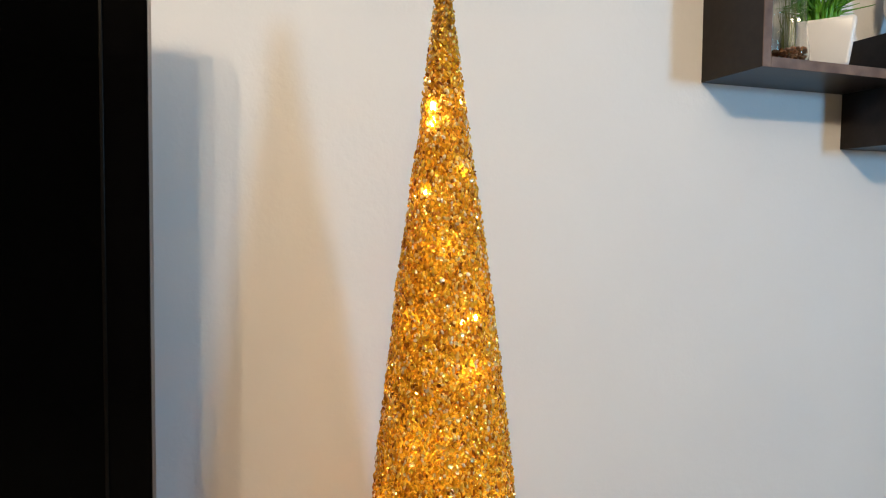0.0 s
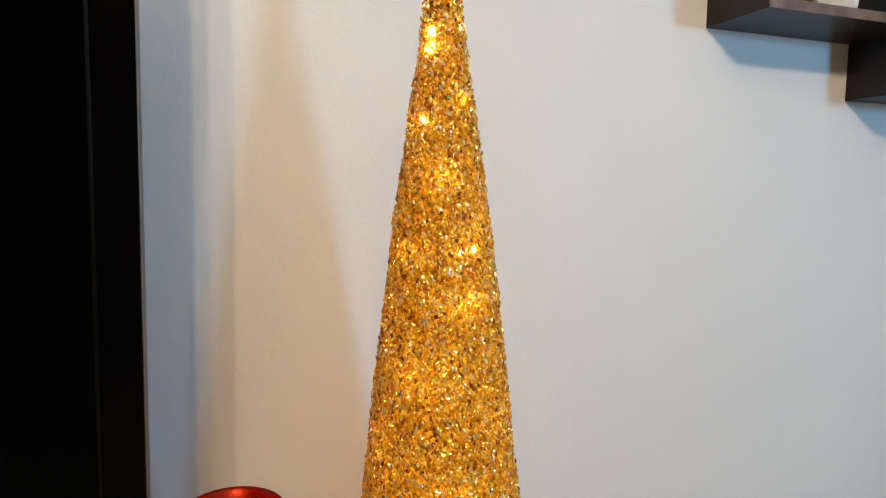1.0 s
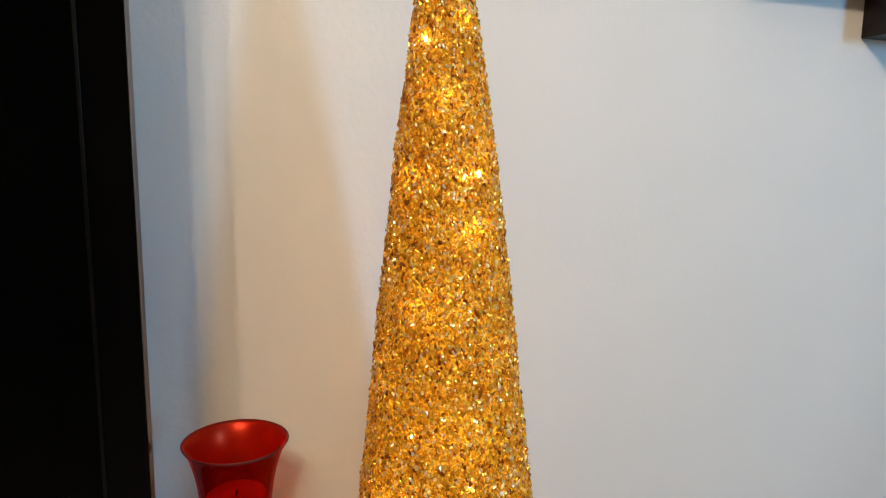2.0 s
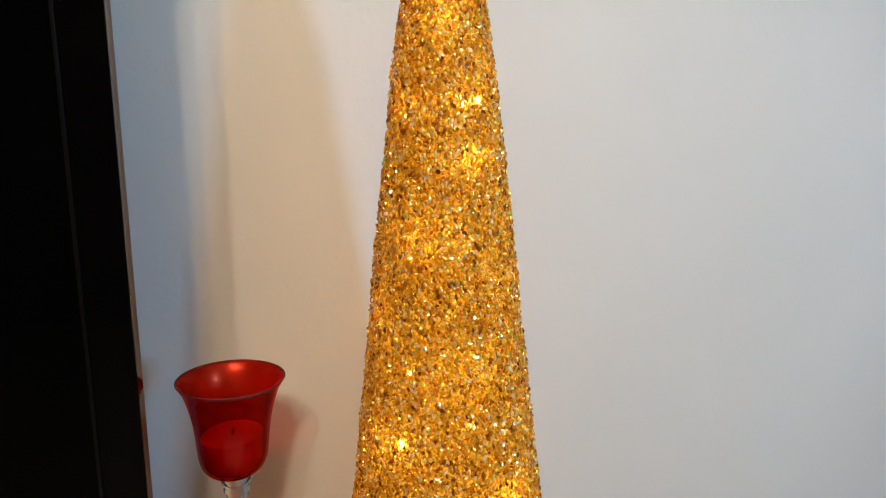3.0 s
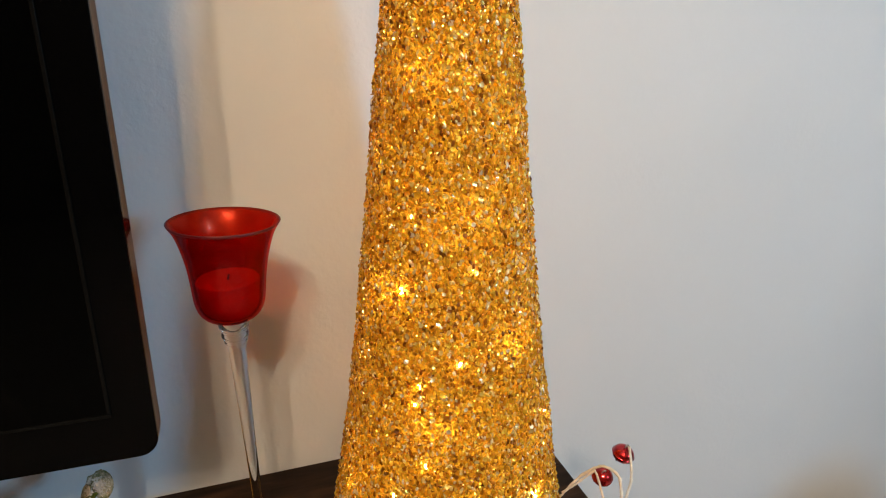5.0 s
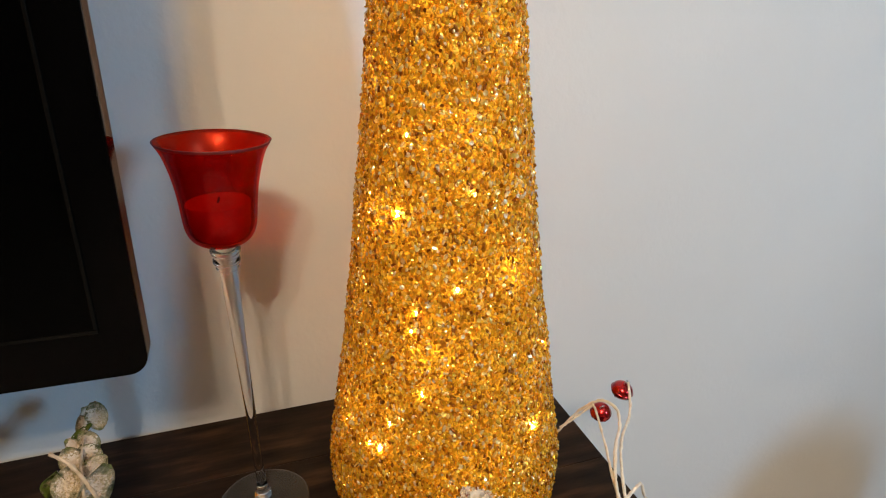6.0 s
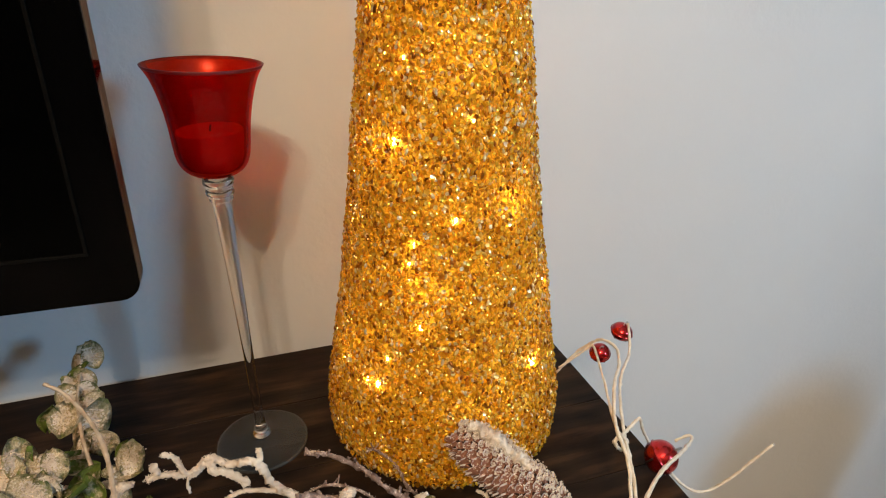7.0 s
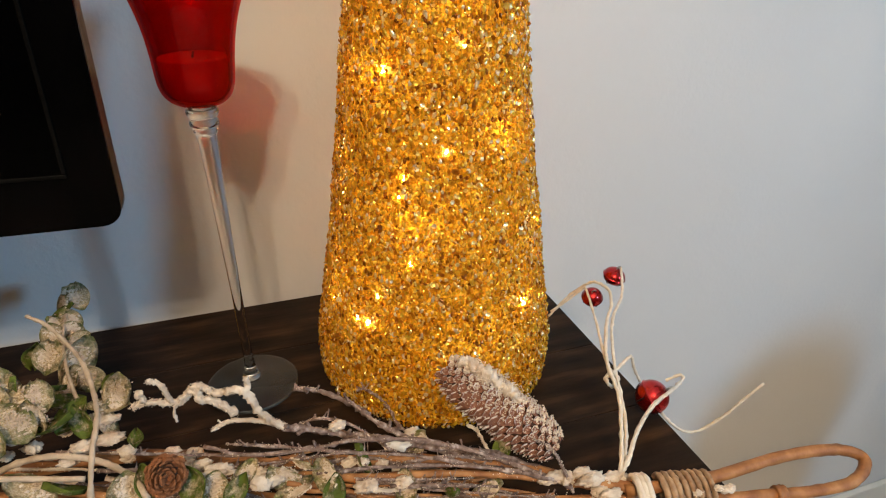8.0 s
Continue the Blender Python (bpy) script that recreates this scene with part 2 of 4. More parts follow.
def scale_material():
    """Red-brown scales, dusted white where they face up."""
    m, n, l, b = material("frosted_pinecone_scale")
    geo, sep = n.new("ShaderNodeNewGeometry"), n.new("ShaderNodeSeparateXYZ")
    l.new(geo.outputs["Normal"], sep.inputs[0])
    t = noise_node(n, l, 2.6, 5)
    c, loc = n.new("ShaderNodeTexCoord"), n.new("ShaderNodeSeparateXYZ")
    l.new(c.outputs["Object"], loc.inputs[0])
    sums = []
    for source, factor in ((sep.outputs[2], 0.34), (loc.outputs[1], 0.42)):
        k = n.new("ShaderNodeMath")
        k.operation = "MULTIPLY_ADD"
        l.new(source, k.inputs[0])
        k.inputs[1].default_value = factor
        l.new(sums[-1] if sums else t.outputs[0], k.inputs[2])
        sums.append(k.outputs[0])
    mask = ramp(n, l, sums[-1], [(0.86, (0, 0, 0)), (1.10, (1, 1, 1))])
    brown = ramp(n, l, t.outputs[0], [(0.3, (0.22, 0.080, 0.045)), (0.7, (0.46, 0.21, 0.13))])
    mix = n.new("ShaderNodeMixRGB")
    l.new(mask.outputs[0], mix.inputs[0])
    l.new(brown.outputs[0], mix.inputs[1])
    mix.inputs[2].default_value = (0.76, 0.68, 0.65, 1)
    l.new(mix.outputs[0], b.inputs["Base Color"])
    b.inputs["Roughness"].default_value = 0.85
    return m


SCALE = scale_material()
BROWN_SCALE = simple("brown_pinecone_scale", [(0.3, (0.10, 0.030, 0.010)), (0.7, (0.34, 0.13, 0.045))], 300, 0.8)


# ---- builders ----
def part(name, bm, mat, parent=None, label="", smooth=True):
    """Links a bmesh as one mesh object, under a thing or a part."""
    me = bpy.data.meshes.new(name)
    bm.to_mesh(me)
    bm.free()
    return part_of(name, me, mat, parent, label, smooth)


def part_of(name, me, mat, parent=None, label="", smooth=True):
    if mat and not me.materials:
        for k in (mat if isinstance(mat, (list, tuple)) else [mat]):
            me.materials.append(k)
    if smooth:
        me.polygons.foreach_set("use_smooth", [True] * len(me.polygons))
    ob = new(name, me)
    ob.parent = parent
    return tagged(ob, label)


def thing(name, at, label, category, group="", kind=""):
    e = new(name)
    e.location = at
    e.empty_display_size = 0.02
    return tagged(e, label, category, group, kind)


def box(bm, x0, x1, y0, y1, z0, z1, bevel=0.0, segments=2):
    made = bmesh.ops.create_cube(bm, size=1.0, matrix=Matrix.LocRotScale(((x0 + x1) / 2, (y0 + y1) / 2, (z0 + z1) / 2), None, (x1 - x0, y1 - y0, z1 - z0)))
    if bevel:
        edges = list({e for v in made["verts"] for e in v.link_edges})
        bmesh.ops.bevel(bm, geom=edges, offset=bevel, segments=segments, affect="EDGES", profile=0.5)
    return bm


def slab(*a, **k):
    return box(bmesh.new(), *a, **k)


def lathe(profile, sides=48, bm=None, centre=(0, 0)):
    """Turns (radius, height) pairs round the upright axis."""
    bm = bm or bmesh.new()
    rings = []
    for r, z in profile:
        if r < 1e-6:
            rings.append([bm.verts.new((centre[0], centre[1], z))])
        else:
            rings.append([bm.verts.new((centre[0] + r * math.cos(2 * math.pi * k / sides), centre[1] + r * math.sin(2 * math.pi * k / sides), z)) for k in range(sides)])
    for a, b in zip(rings, rings[1:]):
        for k in range(sides):
            j = (k + 1) % sides
            if len(a) == 1 and len(b) > 1:
                bm.faces.new((a[0], b[j], b[k]))
            elif len(b) == 1 and len(a) > 1:
                bm.faces.new((a[k], a[j], b[0]))
            elif len(a) > 1:
                bm.faces.new((a[k], a[j], b[j], b[k]))
    bmesh.ops.recalc_face_normals(bm, faces=bm.faces)
    return bm


def glide(points, steps=8):
    """A smooth line through the points."""
    p = [Vector(q) for q in points]
    p = [2 * p[0] - p[1], *p, 2 * p[-1] - p[-2]]
    out = []
    for a, b, c, d in zip(p, p[1:], p[2:], p[3:]):
        for k in range(steps):
            t = k / steps
            out.append(0.5 * (2 * b + (c - a) * t + (2 * a - 5 * b + 4 * c - d) * t * t + (3 * b - a - 3 * c + d) * t ** 3))
    return out + [p[-2]]


def tube(points, r0, r1=None, sides=8, steps=8, rough=0.0, bm=None, knots=0.0):
    """A round stick along a smooth line, tapering from r0 to r1, with an uneven skin."""
    bm = bm or bmesh.new()
    line = glide(points, steps)
    r1 = r0 if r1 is None else r1
    side = Vector((0.3, 0.2, 1.0))
    rings = []
    for k, p in enumerate(line):
        way = (line[min(k + 1, len(line) - 1)] - line[max(k - 1, 0)]).normalized()
        u = (side - way * side.dot(way)).normalized()
        side = u
        w = way.cross(u)
        r = r0 + (r1 - r0) * k / (len(line) - 1)
        r *= 1 + knots * max(0.0, noise.noise(p * 160))
        ring = []
        for s in range(sides):
            a = 2 * math.pi * s / sides
            q = p + (u * math.cos(a) + w * math.sin(a)) * r
            ring.append(bm.verts.new(q + (u * math.cos(a) + w * math.sin(a)) * r * rough * (noise.noise(q * 420) + 0.55 * noise.noise(q * 1300))))
        rings.append(ring)
    for a, b in zip(rings, rings[1:]):
        for s in range(sides):
            bm.faces.new((a[s], a[(s + 1) % sides], b[(s + 1) % sides], b[s]))
    bm.faces.new(rings[0][::-1])
    bm.faces.new(rings[-1])
    return bm


def lump(bm, at, r, squash=(1, 1, 1), rough=0.35, level=2):
    """An uneven crumb."""
    made = bmesh.ops.create_icosphere(bm, subdivisions=level, radius=1.0)
    for v in made["verts"]:
        d = 1 + rough * noise.noise(v.co * 1.9 + Vector(at) * 210)
        v.co = Vector(at) + Vector((v.co.x * squash[0], v.co.y * squash[1], v.co.z * squash[2])) * r * d
    return bm


# ---- the room ----
X0, X1, Y0, T = -2.8, WINDOW[0], -4.8, 0.12


def room():
    def structure(name, bm, mat, label, category):
        return tagged(part(name, bm, mat, smooth=False), label, category, kind="structure")

    structure("wall_north", slab(X0 - T, X1 + T, WALL_Y, WALL_Y + T, FLOOR, CEILING), PAINT, "pale grey painted wall with a fine orange-peel texture", "wall")
    structure("wall_south", slab(X0 - T, X1 + T, Y0 - T, Y0, FLOOR, CEILING), DARK_PAINT, "plain taupe painted wall", "wall")
    structure("wall_west", slab(X0 - T, X0, Y0, WALL_Y, FLOOR, CEILING), DARK_PAINT, "plain taupe painted wall", "wall")
    wy0, wy1, wz0, wz1 = WINDOW[1] - 0.22, WINDOW[1] + 0.22, WINDOW[2] - 0.30, WINDOW[2] + 0.30
    bm = bmesh.new()
    box(bm, X1, X1 + T, Y0, wy0, FLOOR, CEILING)
    box(bm, X1, X1 + T, wy1, WALL_Y, FLOOR, CEILING)
    box(bm, X1, X1 + T, wy0, wy1, FLOOR, wz0)
    box(bm, X1, X1 + T, wy0, wy1, wz1, CEILING)
    structure("wall_east", bm, DARK_PAINT, "taupe painted wall with a small added window", "wall")
    win = thing("added_window", (X1 + T / 2, WINDOW[1], WINDOW[2]), "unseen small window, added to hold the cool side light", "window", kind="structure")
    bm = bmesh.new()
    for a in (-0.22, 0.19):
        box(bm, 0.02, 0.05, a, a + 0.03, -0.30, 0.30)
    for a in (-0.30, 0.27):
        box(bm, 0.02, 0.05, -0.19, 0.19, a, a + 0.03)
    part("window_frame", bm, TRIM, win, smooth=False)
    pane = part("pane", slab(0.032, 0.036, -0.19, 0.19, -0.27, 0.27), GLASS, win, smooth=False)
    pane.visible_shadow = False
    structure("floor", slab(X0 - T, X1 + T, Y0 - T, WALL_Y + T, FLOOR - 0.05, FLOOR), CARPET, "cream carpet along the wall", "floor")
    structure("ceiling", slab(X0 - T, X1 + T, Y0 - T, WALL_Y + T, CEILING, CEILING + 0.05), CEIL, "white painted ceiling", "ceiling")
    bm = slab(X0, X1, WALL_Y - 0.014, WALL_Y - 0.001, FLOOR, FLOOR + 0.075, bevel=0.003)
    structure("baseboard", bm, TRIM, "cream painted baseboard along the wall", "baseboard")


room()


def ceiling_lamp():
    e = thing("ceiling_lamp", (LAMP[0], LAMP[1], CEILING), "ceiling lamp with three lit warm bulbs", "lamp")
    part("canopy", lathe([(0, 0), (0.07, 0), (0.065, -0.02), (0.03, -0.03), (0.012, -0.035), (0.012, -0.09), (0, -0.09)], 32), METAL, e)
    for p in BULBS:
        d = Vector((p[0] - LAMP[0], p[1] - LAMP[1], p[2] - CEILING))
        part("arm", tube([(0, 0, -0.08), (d.x * 0.5, d.y * 0.5, -0.07), (d.x, d.y, d.z + 0.08)], 0.006), METAL, e)
        part("bulb", lathe([(0, d.z), (0.015, d.z + 0.004), (0.026, d.z + 0.02), (0.028, d.z + 0.035), (0.018, d.z + 0.06), (0.013, d.z + 0.08), (0, d.z + 0.08)], 24, None, (d.x, d.y)), BULB_GLASS, e)


ceiling_lamp()


# ---- console, television, shelf ----
BACK, RIGHT, LEFT, FRONT = 0.1436, 0.1587, -1.75, -0.31


def console():
    e = thing("console", ((LEFT + RIGHT) / 2, (BACK + FRONT) / 2, FLOOR), "long dark espresso wooden console against the wall", "console")
    dx, dy, dz = -(LEFT + RIGHT) / 2, -(BACK + FRONT) / 2, -FLOOR

    def at(name, x0, x1, y0, y1, z0, z1, bevel=0.002):
        return part(name, slab(x0 + dx, x1 + dx, y0 + dy, y1 + dy, z0 + dz, z1 + dz, bevel=bevel), ESPRESSO, e, smooth=False)

    # the top is laid of boards that run along the wall
    edges = [FRONT, -0.222, -0.131, -0.040, 0.052, BACK]
    for a, b in zip(edges, edges[1:]):
        at("top_board", LEFT, RIGHT, a, b - 0.0006, -0.03, 0.0, 0.0008)
    at("side_panel", RIGHT - 0.045, RIGHT - 0.02, FRONT + 0.02, BACK - 0.01, FLOOR, -0.03)
    at("side_panel", LEFT + 0.02, LEFT + 0.045, FRONT + 0.02, BACK - 0.01, FLOOR, -0.03)
    at("back_panel", LEFT + 0.045, RIGHT - 0.045, BACK - 0.02, BACK - 0.012, FLOOR + 0.05, -0.03)
    at("base_board", LEFT + 0.045, RIGHT - 0.045, FRONT + 0.02, BACK - 0.02, FLOOR + 0.04, FLOOR + 0.07)
    w = (RIGHT - LEFT - 0.10) / 4
    for k in range(4):
        x = LEFT + 0.05 + k * w
        d = at("door", x + 0.003, x + w - 0.003, FRONT + 0.005, FRONT + 0.024, FLOOR + 0.075, -0.035)
        knob = part("knob", lathe([(0, 0.0), (0.006, 0.002), (0.006, 0.012), (0.013, 0.018), (0.012, 0.025), (0, 0.027)], 20), METAL, d)
        knob.matrix_basis = pose(x + dx + (w - 0.04 if k % 2 == 0 else 0.04), FRONT + dy + 0.006, -0.38 + dz, 90, 0, 0)


console()

TV_X, TV_Y, TV_Z, TV_W, TV_H, TV_D = -0.2285, -0.085, 0.2125, 1.12, 0.672, 0.020


def television():
    e = thing("television", (TV_X - TV_W / 2, TV_Y + 0.04, 0.0), "large flat television with a glossy black bezel, switched off", "television")
    w, y0 = TV_W / 2, -0.04

    def panel(x0, x1, z0, z1, r, y_front, y_back, soft):
        bm = bmesh.new()
        loop = []
        for cx, cz, a0 in ((x1 - r, z1 - r, 0), (x0 + r, z1 - r, 90), (x0 + r, z0 + r, 180), (x1 - r, z0 + r, 270)):
            for k in range(7):
                a = radians(a0 + k * 15)
                loop.append((cx + r * math.cos(a), cz + r * math.sin(a)))
        front = bm.faces.new([bm.verts.new((x, y_front, z)) for x, z in loop])
        out = bmesh.ops.extrude_face_region(bm, geom=[front])
        for v in out["geom"]:
            if isinstance(v, bmesh.types.BMVert):
                v.co.y = y_back
        bmesh.ops.recalc_face_normals(bm, faces=bm.faces)
        if soft:
            rim = [ed for ed in bm.edges if abs(ed.verts[0].co.y - y_front) < 1e-6 and abs(ed.verts[1].co.y - y_front) < 1e-6]
            bmesh.ops.bevel(bm, geom=rim, offset=soft, segments=3, affect="EDGES", profile=0.5)
        return bm

    # bezel ring: four rails round the screen, in one casing
    part("casing", panel(-w, w, TV_Z, TV_Z + TV_H, 0.012, y0 + 0.004, y0 + TV_D, 0.0), TV_SIDE, e, "polished dark side", False)
    part("bezel", panel(-w, w, TV_Z, TV_Z + TV_H, 0.012, y0, y0 + 0.0039, 0.0012), TV_BLACK, e, smooth=False)
    part("screen", slab(-w + 0.026, w - 0.026, y0 - 0.0008, y0 + 0.001, TV_Z + 0.036, TV_Z + TV_H - 0.026), TV_SCREEN, e, "dark screen", False)
    part("lower_trim", slab(-w + 0.024, w - 0.0235, y0 - 0.0018, y0 + 0.001, TV_Z + 0.0330, TV_Z + 0.0355, bevel=0.0006), TV_TRIM, e, "thin dark trim round the screen", False)
    part("side_trim", slab(w - 0.0260, w - 0.0235, y0 - 0.0018, y0 + 0.001, TV_Z + 0.0356, TV_Z + TV_H - 0.026, bevel=0.0006), TV_TRIM, e, "thin dark trim round the screen", False)
    part("rear_housing", slab(-w + 0.12, w - 0.12, y0 + TV_D, y0 + TV_D + 0.03, TV_Z + 0.05, TV_Z + TV_H - 0.12, bevel=0.01), TV_BLACK, e, smooth=False)
    lean = Matrix.Translation((w, 0, TV_Z)) @ pose(0, 0, 0, 0, 1.1, 0) @ Matrix.Translation((-w, 0, -TV_Z))
    for ob in e.children:
        ob.matrix_basis = lean
    part("neck", slab(-0.05, 0.05, y0 + TV_D - 0.004, y0 + TV_D + 0.02, 0.008, TV_Z + 0.12, bevel=0.004), TV_BLACK, e, smooth=False)
    part("stand_base", slab(-0.24, 0.24, -0.11, 0.12, 0.0, 0.010, bevel=0.004), TV_BLACK, e, smooth=False)


television()

SHELF_X, SHELF_Z, SHELF_D, BOARD = 0.411, 0.8033, 0.0969, 0.0125
CUBE_X, CUBE_Z = 0.6643, 0.7247
SHELF_Y = WALL_Y - SHELF_D


def wall_shelf():
    """Two cubes of boards that cut into each other."""
    e = thing("wall_shelf", (SHELF_X, WALL_Y, SHELF_Z), "dark brown wooden cube shelf on the wall, worn edges", "shelf")
    big, small = 0.42, 0.24

    def board(name, x0, x1, z0, z1):
        b = part(name, slab(x0, x1, -SHELF_D + 0.0012, 0, z0, z1), SHELF, e, smooth=False)
        part("front_edge", slab(x0 + 0.0003, x1 - 0.0003, -SHELF_D, -SHELF_D + 0.0012, z0 + 0.0003, z1 - 0.0003), SHELF_EDGE, b, "worn lighter edge", False)

    board("side_board", 0, BOARD, 0, 0.30)
    board("side_board", big - BOARD, big, 0, 0.30)
    board("top_board", BOARD, big - BOARD, 0.30 - BOARD, 0.30)
    cx, cz = CUBE_X - SHELF_X, CUBE_Z - SHELF_Z
    board("bottom_board", BOARD, cx, 0, BOARD)
    board("bottom_board", cx + BOARD, big - BOARD, 0, BOARD)
    tall = 0.150
    board("cube_side", cx, cx + BOARD, cz, cz + tall - BOARD)
    board("cube_side", cx + small - BOARD, cx + small, cz, cz + tall - BOARD)
    board("cube_bottom", cx + BOARD, cx + small - BOARD, cz, cz + BOARD)
    board("cube_top", cx, big - BOARD, cz + tall - BOARD, cz + tall)
    board("cube_top", big, cx + small, cz + tall - BOARD, cz + tall)


wall_shelf()


def glass_jar():
    x, y, z = SHELF_X + 0.072, SHELF_Y + 0.030, SHELF_Z + BOARD
    e = thing("glass_jar", (x, y, z), "clear glass jar with dry grass, pebbles and a small light", "jar")
    out = [(0.0185, 0.0), (0.0230, 0.004), (0.0236, 0.014), (0.0215, 0.028), (0.0196, 0.045), (0.0196, 0.075), (0.0212, 0.09)]
    line = [(0, 0.0)] + out + [(r - 0.001, max(z, 0.0012)) for r, z in out[::-1]] + [(0, 0.0012)]
    part("glass", lathe(line, 32), GLASS, e)
    rnd = random.Random(4)
    for k in range(110):
        a, r = rnd.uniform(0, 6.283), 0.0180 * math.sqrt(rnd.random())
        part("pebble", lump(bmesh.new(), (r * math.cos(a), r * math.sin(a), 0.004 + 0.015 * rnd.random()), rnd.uniform(0.0026, 0.0038), (1, 1, 0.8), 0.3, 1), PEBBLE, e)
    for k in range(34):
        a, r = rnd.uniform(0, 6.283), 0.008 * math.sqrt(rnd.random())
        b = rnd.uniform(0.3, 1.0)
        part("grass_blade", tube([(r * math.cos(a), r * math.sin(a), 0.008), (r * 1.2 * math.cos(a), r * 1.2 * math.sin(a), 0.04), (0.013 * b * math.cos(a), 0.013 * b * math.sin(a), rnd.uniform(0.06, 0.085))], 0.0006, 0.0002, 5, 4), DRY_GRASS, e)
    part("light", lump(bmesh.new(), (0.001, -0.0125, 0.052), 0.0016, (1, 1, 1), 0.0), SHELF_LED, e, "tiny lit bulb")


glass_jar()


def planter():
    x, y, z = SHELF_X + 0.142, SHELF_Y + 0.044, SHELF_Z + BOARD
    e = thing("planter", (x, y, z), "white tapered ceramic planter with green artificial grass", "planter")
    e.rotation_euler = (0, 0, radians(-51))
    bm = slab(-0.039, 0.039, -0.036, 0.036, 0, 0.060, bevel=0.006, segments=3)
    for v in bm.verts:
        k = 0.80 + 0.20 * v.co.z / 0.060
        v.co.x *= k
        v.co.y *= k
    part("pot", bm, WHITE_CERAMIC, e)
    rnd = random.Random(9)
    for k in range(130):
        a, r, b = rnd.uniform(0, 6.283), 0.018 * math.sqrt(rnd.random()), rnd.uniform(0.5, 1.4)
        h = rnd.uniform(0.03, 0.075)
        c, s = math.cos(a), math.sin(a)
        bm = tube([(r * c, r * s, 0.05), (r * c * 1.4, r * s * 1.4, 0.05 + h * 0.6), (r * c + 0.034 * b * c, r * s + 0.034 * b * s, 0.05 + h * 0.8)], 0.0024, 0.0004, 5, 4)
        part("grass_blade", bm, GRASS, e)


planter()


def ornament():
    x, y, z = SHELF_X + 0.315, SHELF_Y + 0.050, CUBE_Z + 0.150
    e = thing("round_vase", (x, y, z), "round cream ceramic vase on the shelf", "vase")
    part("body", lathe([(0, 0), (0.016, 0), (0.022, 0.012), (0.030, 0.045), (0.031, 0.065), (0.024, 0.09), (0.012, 0.105), (0.010, 0.12), (0.008, 0.12), (0, 0.118)], 32), WHITE_CERAMIC, e)


ornament()


# ---- candle holder ----
CUP_X, CUP_Y = -0.1749, 0.0056


def candle_holder():
    e = thing("candle_holder", (CUP_X, CUP_Y, 0.0), "tall candle holder, red glass bell cup on a clear stem", "candle holder")
    outer = [(0.0409, 0.3405), (0.0362, 0.3322), (0.0325, 0.3205), (0.0297, 0.3075), (0.0280, 0.2945), (0.0270, 0.2830), (0.0258, 0.2745), (0.0228, 0.2675), (0.0176, 0.2628), (0.0104, 0.2602), (0.0, 0.2592)]
    smooth_line = [(p.x, p.y) for p in glide([(r, z, 0) for r, z in outer], 4)]
    inner = [(max(r - 0.0016, 0.0), z + (0.0004 if k == 0 else 0.0010 + 0.0012 * (k / len(smooth_line)))) for k, (r, z) in enumerate(smooth_line)]
    inner[0] = (smooth_line[0][0] - 0.0012, smooth_line[0][1] + 0.0003)
    bm = lathe([(max(r, 0.0), z) for r, z in smooth_line[::-1]] + inner, 64)
    turns = len(smooth_line) - 1
    for k, f in enumerate(bm.faces):
        f.material_index = 0 if k // 64 < turns - 1 else 2 if k // 64 <= turns else 1
    part("cup", bm, [RED_OUTSIDE, RED_INSIDE, RED_RIM], e, "red glass bell cup").matrix_basis = Matrix.Translation((0, 0, 0.34)) @ pose(0, 0, 0, 0, 2.3, 0) @ Matrix.Translation((0, 0, -0.34))
    stem = [(0.0, 0.2598), (0.0060, 0.2597), (0.0098, 0.2590), (0.0114, 0.2572), (0.0116, 0.2548), (0.0108, 0.2526), (0.0097, 0.2514), (0.0095, 0.2502), (0.0102, 0.2490), (0.0106, 0.2470), (0.0100, 0.2448), (0.0088, 0.2436), (0.0086, 0.2426), (0.0090, 0.2416), (0.0086, 0.2402), (0.0074, 0.2385), (0.0068, 0.2330), (0.0060, 0.2050), (0.0050, 0.1550), (0.0042, 0.1000), (0.0040, 0.0500), (0.0042, 0.0280), (0.0052, 0.0180), (0.0078, 0.0120), (0.0080, 0.0100), (0.0, 0.0098)]
    collar = stem[:16]
    stem = [(p.x, p.y) for p in glide([(r, z, 0) for r, z in collar], 3)] + stem[16:]
    part("stem", lathe(stem, 32), GLASS, e, "clear glass stem").matrix_basis = pose(0, 0, 0, 0, -0.5, 0)
    bm = lathe([(0.0, 0.0), (0.0400, 0.0), (0.0411, 0.0010), (0.0410, 0.0020), (0.0404, 0.0028), (0.0388, 0.0030), (0.034, 0.0034), (0.020, 0.0052), (0.010, 0.0085), (0.006, 0.0096), (0.0, 0.0097)], 64)
    for f in bm.faces:
        f.material_index = 1 if math.hypot(f.calc_center_median().x, f.calc_center_median().y) > 0.039 else 0
    part("foot", bm, [HAZY_GLASS, RIM_HIGHLIGHT_GLASS], e, "round clear glass foot")
    c = thing("candle", (CUP_X - 0.0026, CUP_Y, 0.2622), "short white candle inside the red glass cup", "candle")
    part("wax", lathe([(0, 0), (0.0150, 0.0010), (0.0190, 0.005), (0.0218, 0.013), (0.0236, 0.0310), (0.0228, 0.0325), (0.006, 0.0316), (0, 0.0312)], 40), WAX, c)
    part("wick", tube([(0, 0, 0.030), (0.0006, 0, 0.033), (0.0014, 0.0004, 0.0355)], 0.0009, 0.0007, 6, 3), WICK, c)


candle_holder()


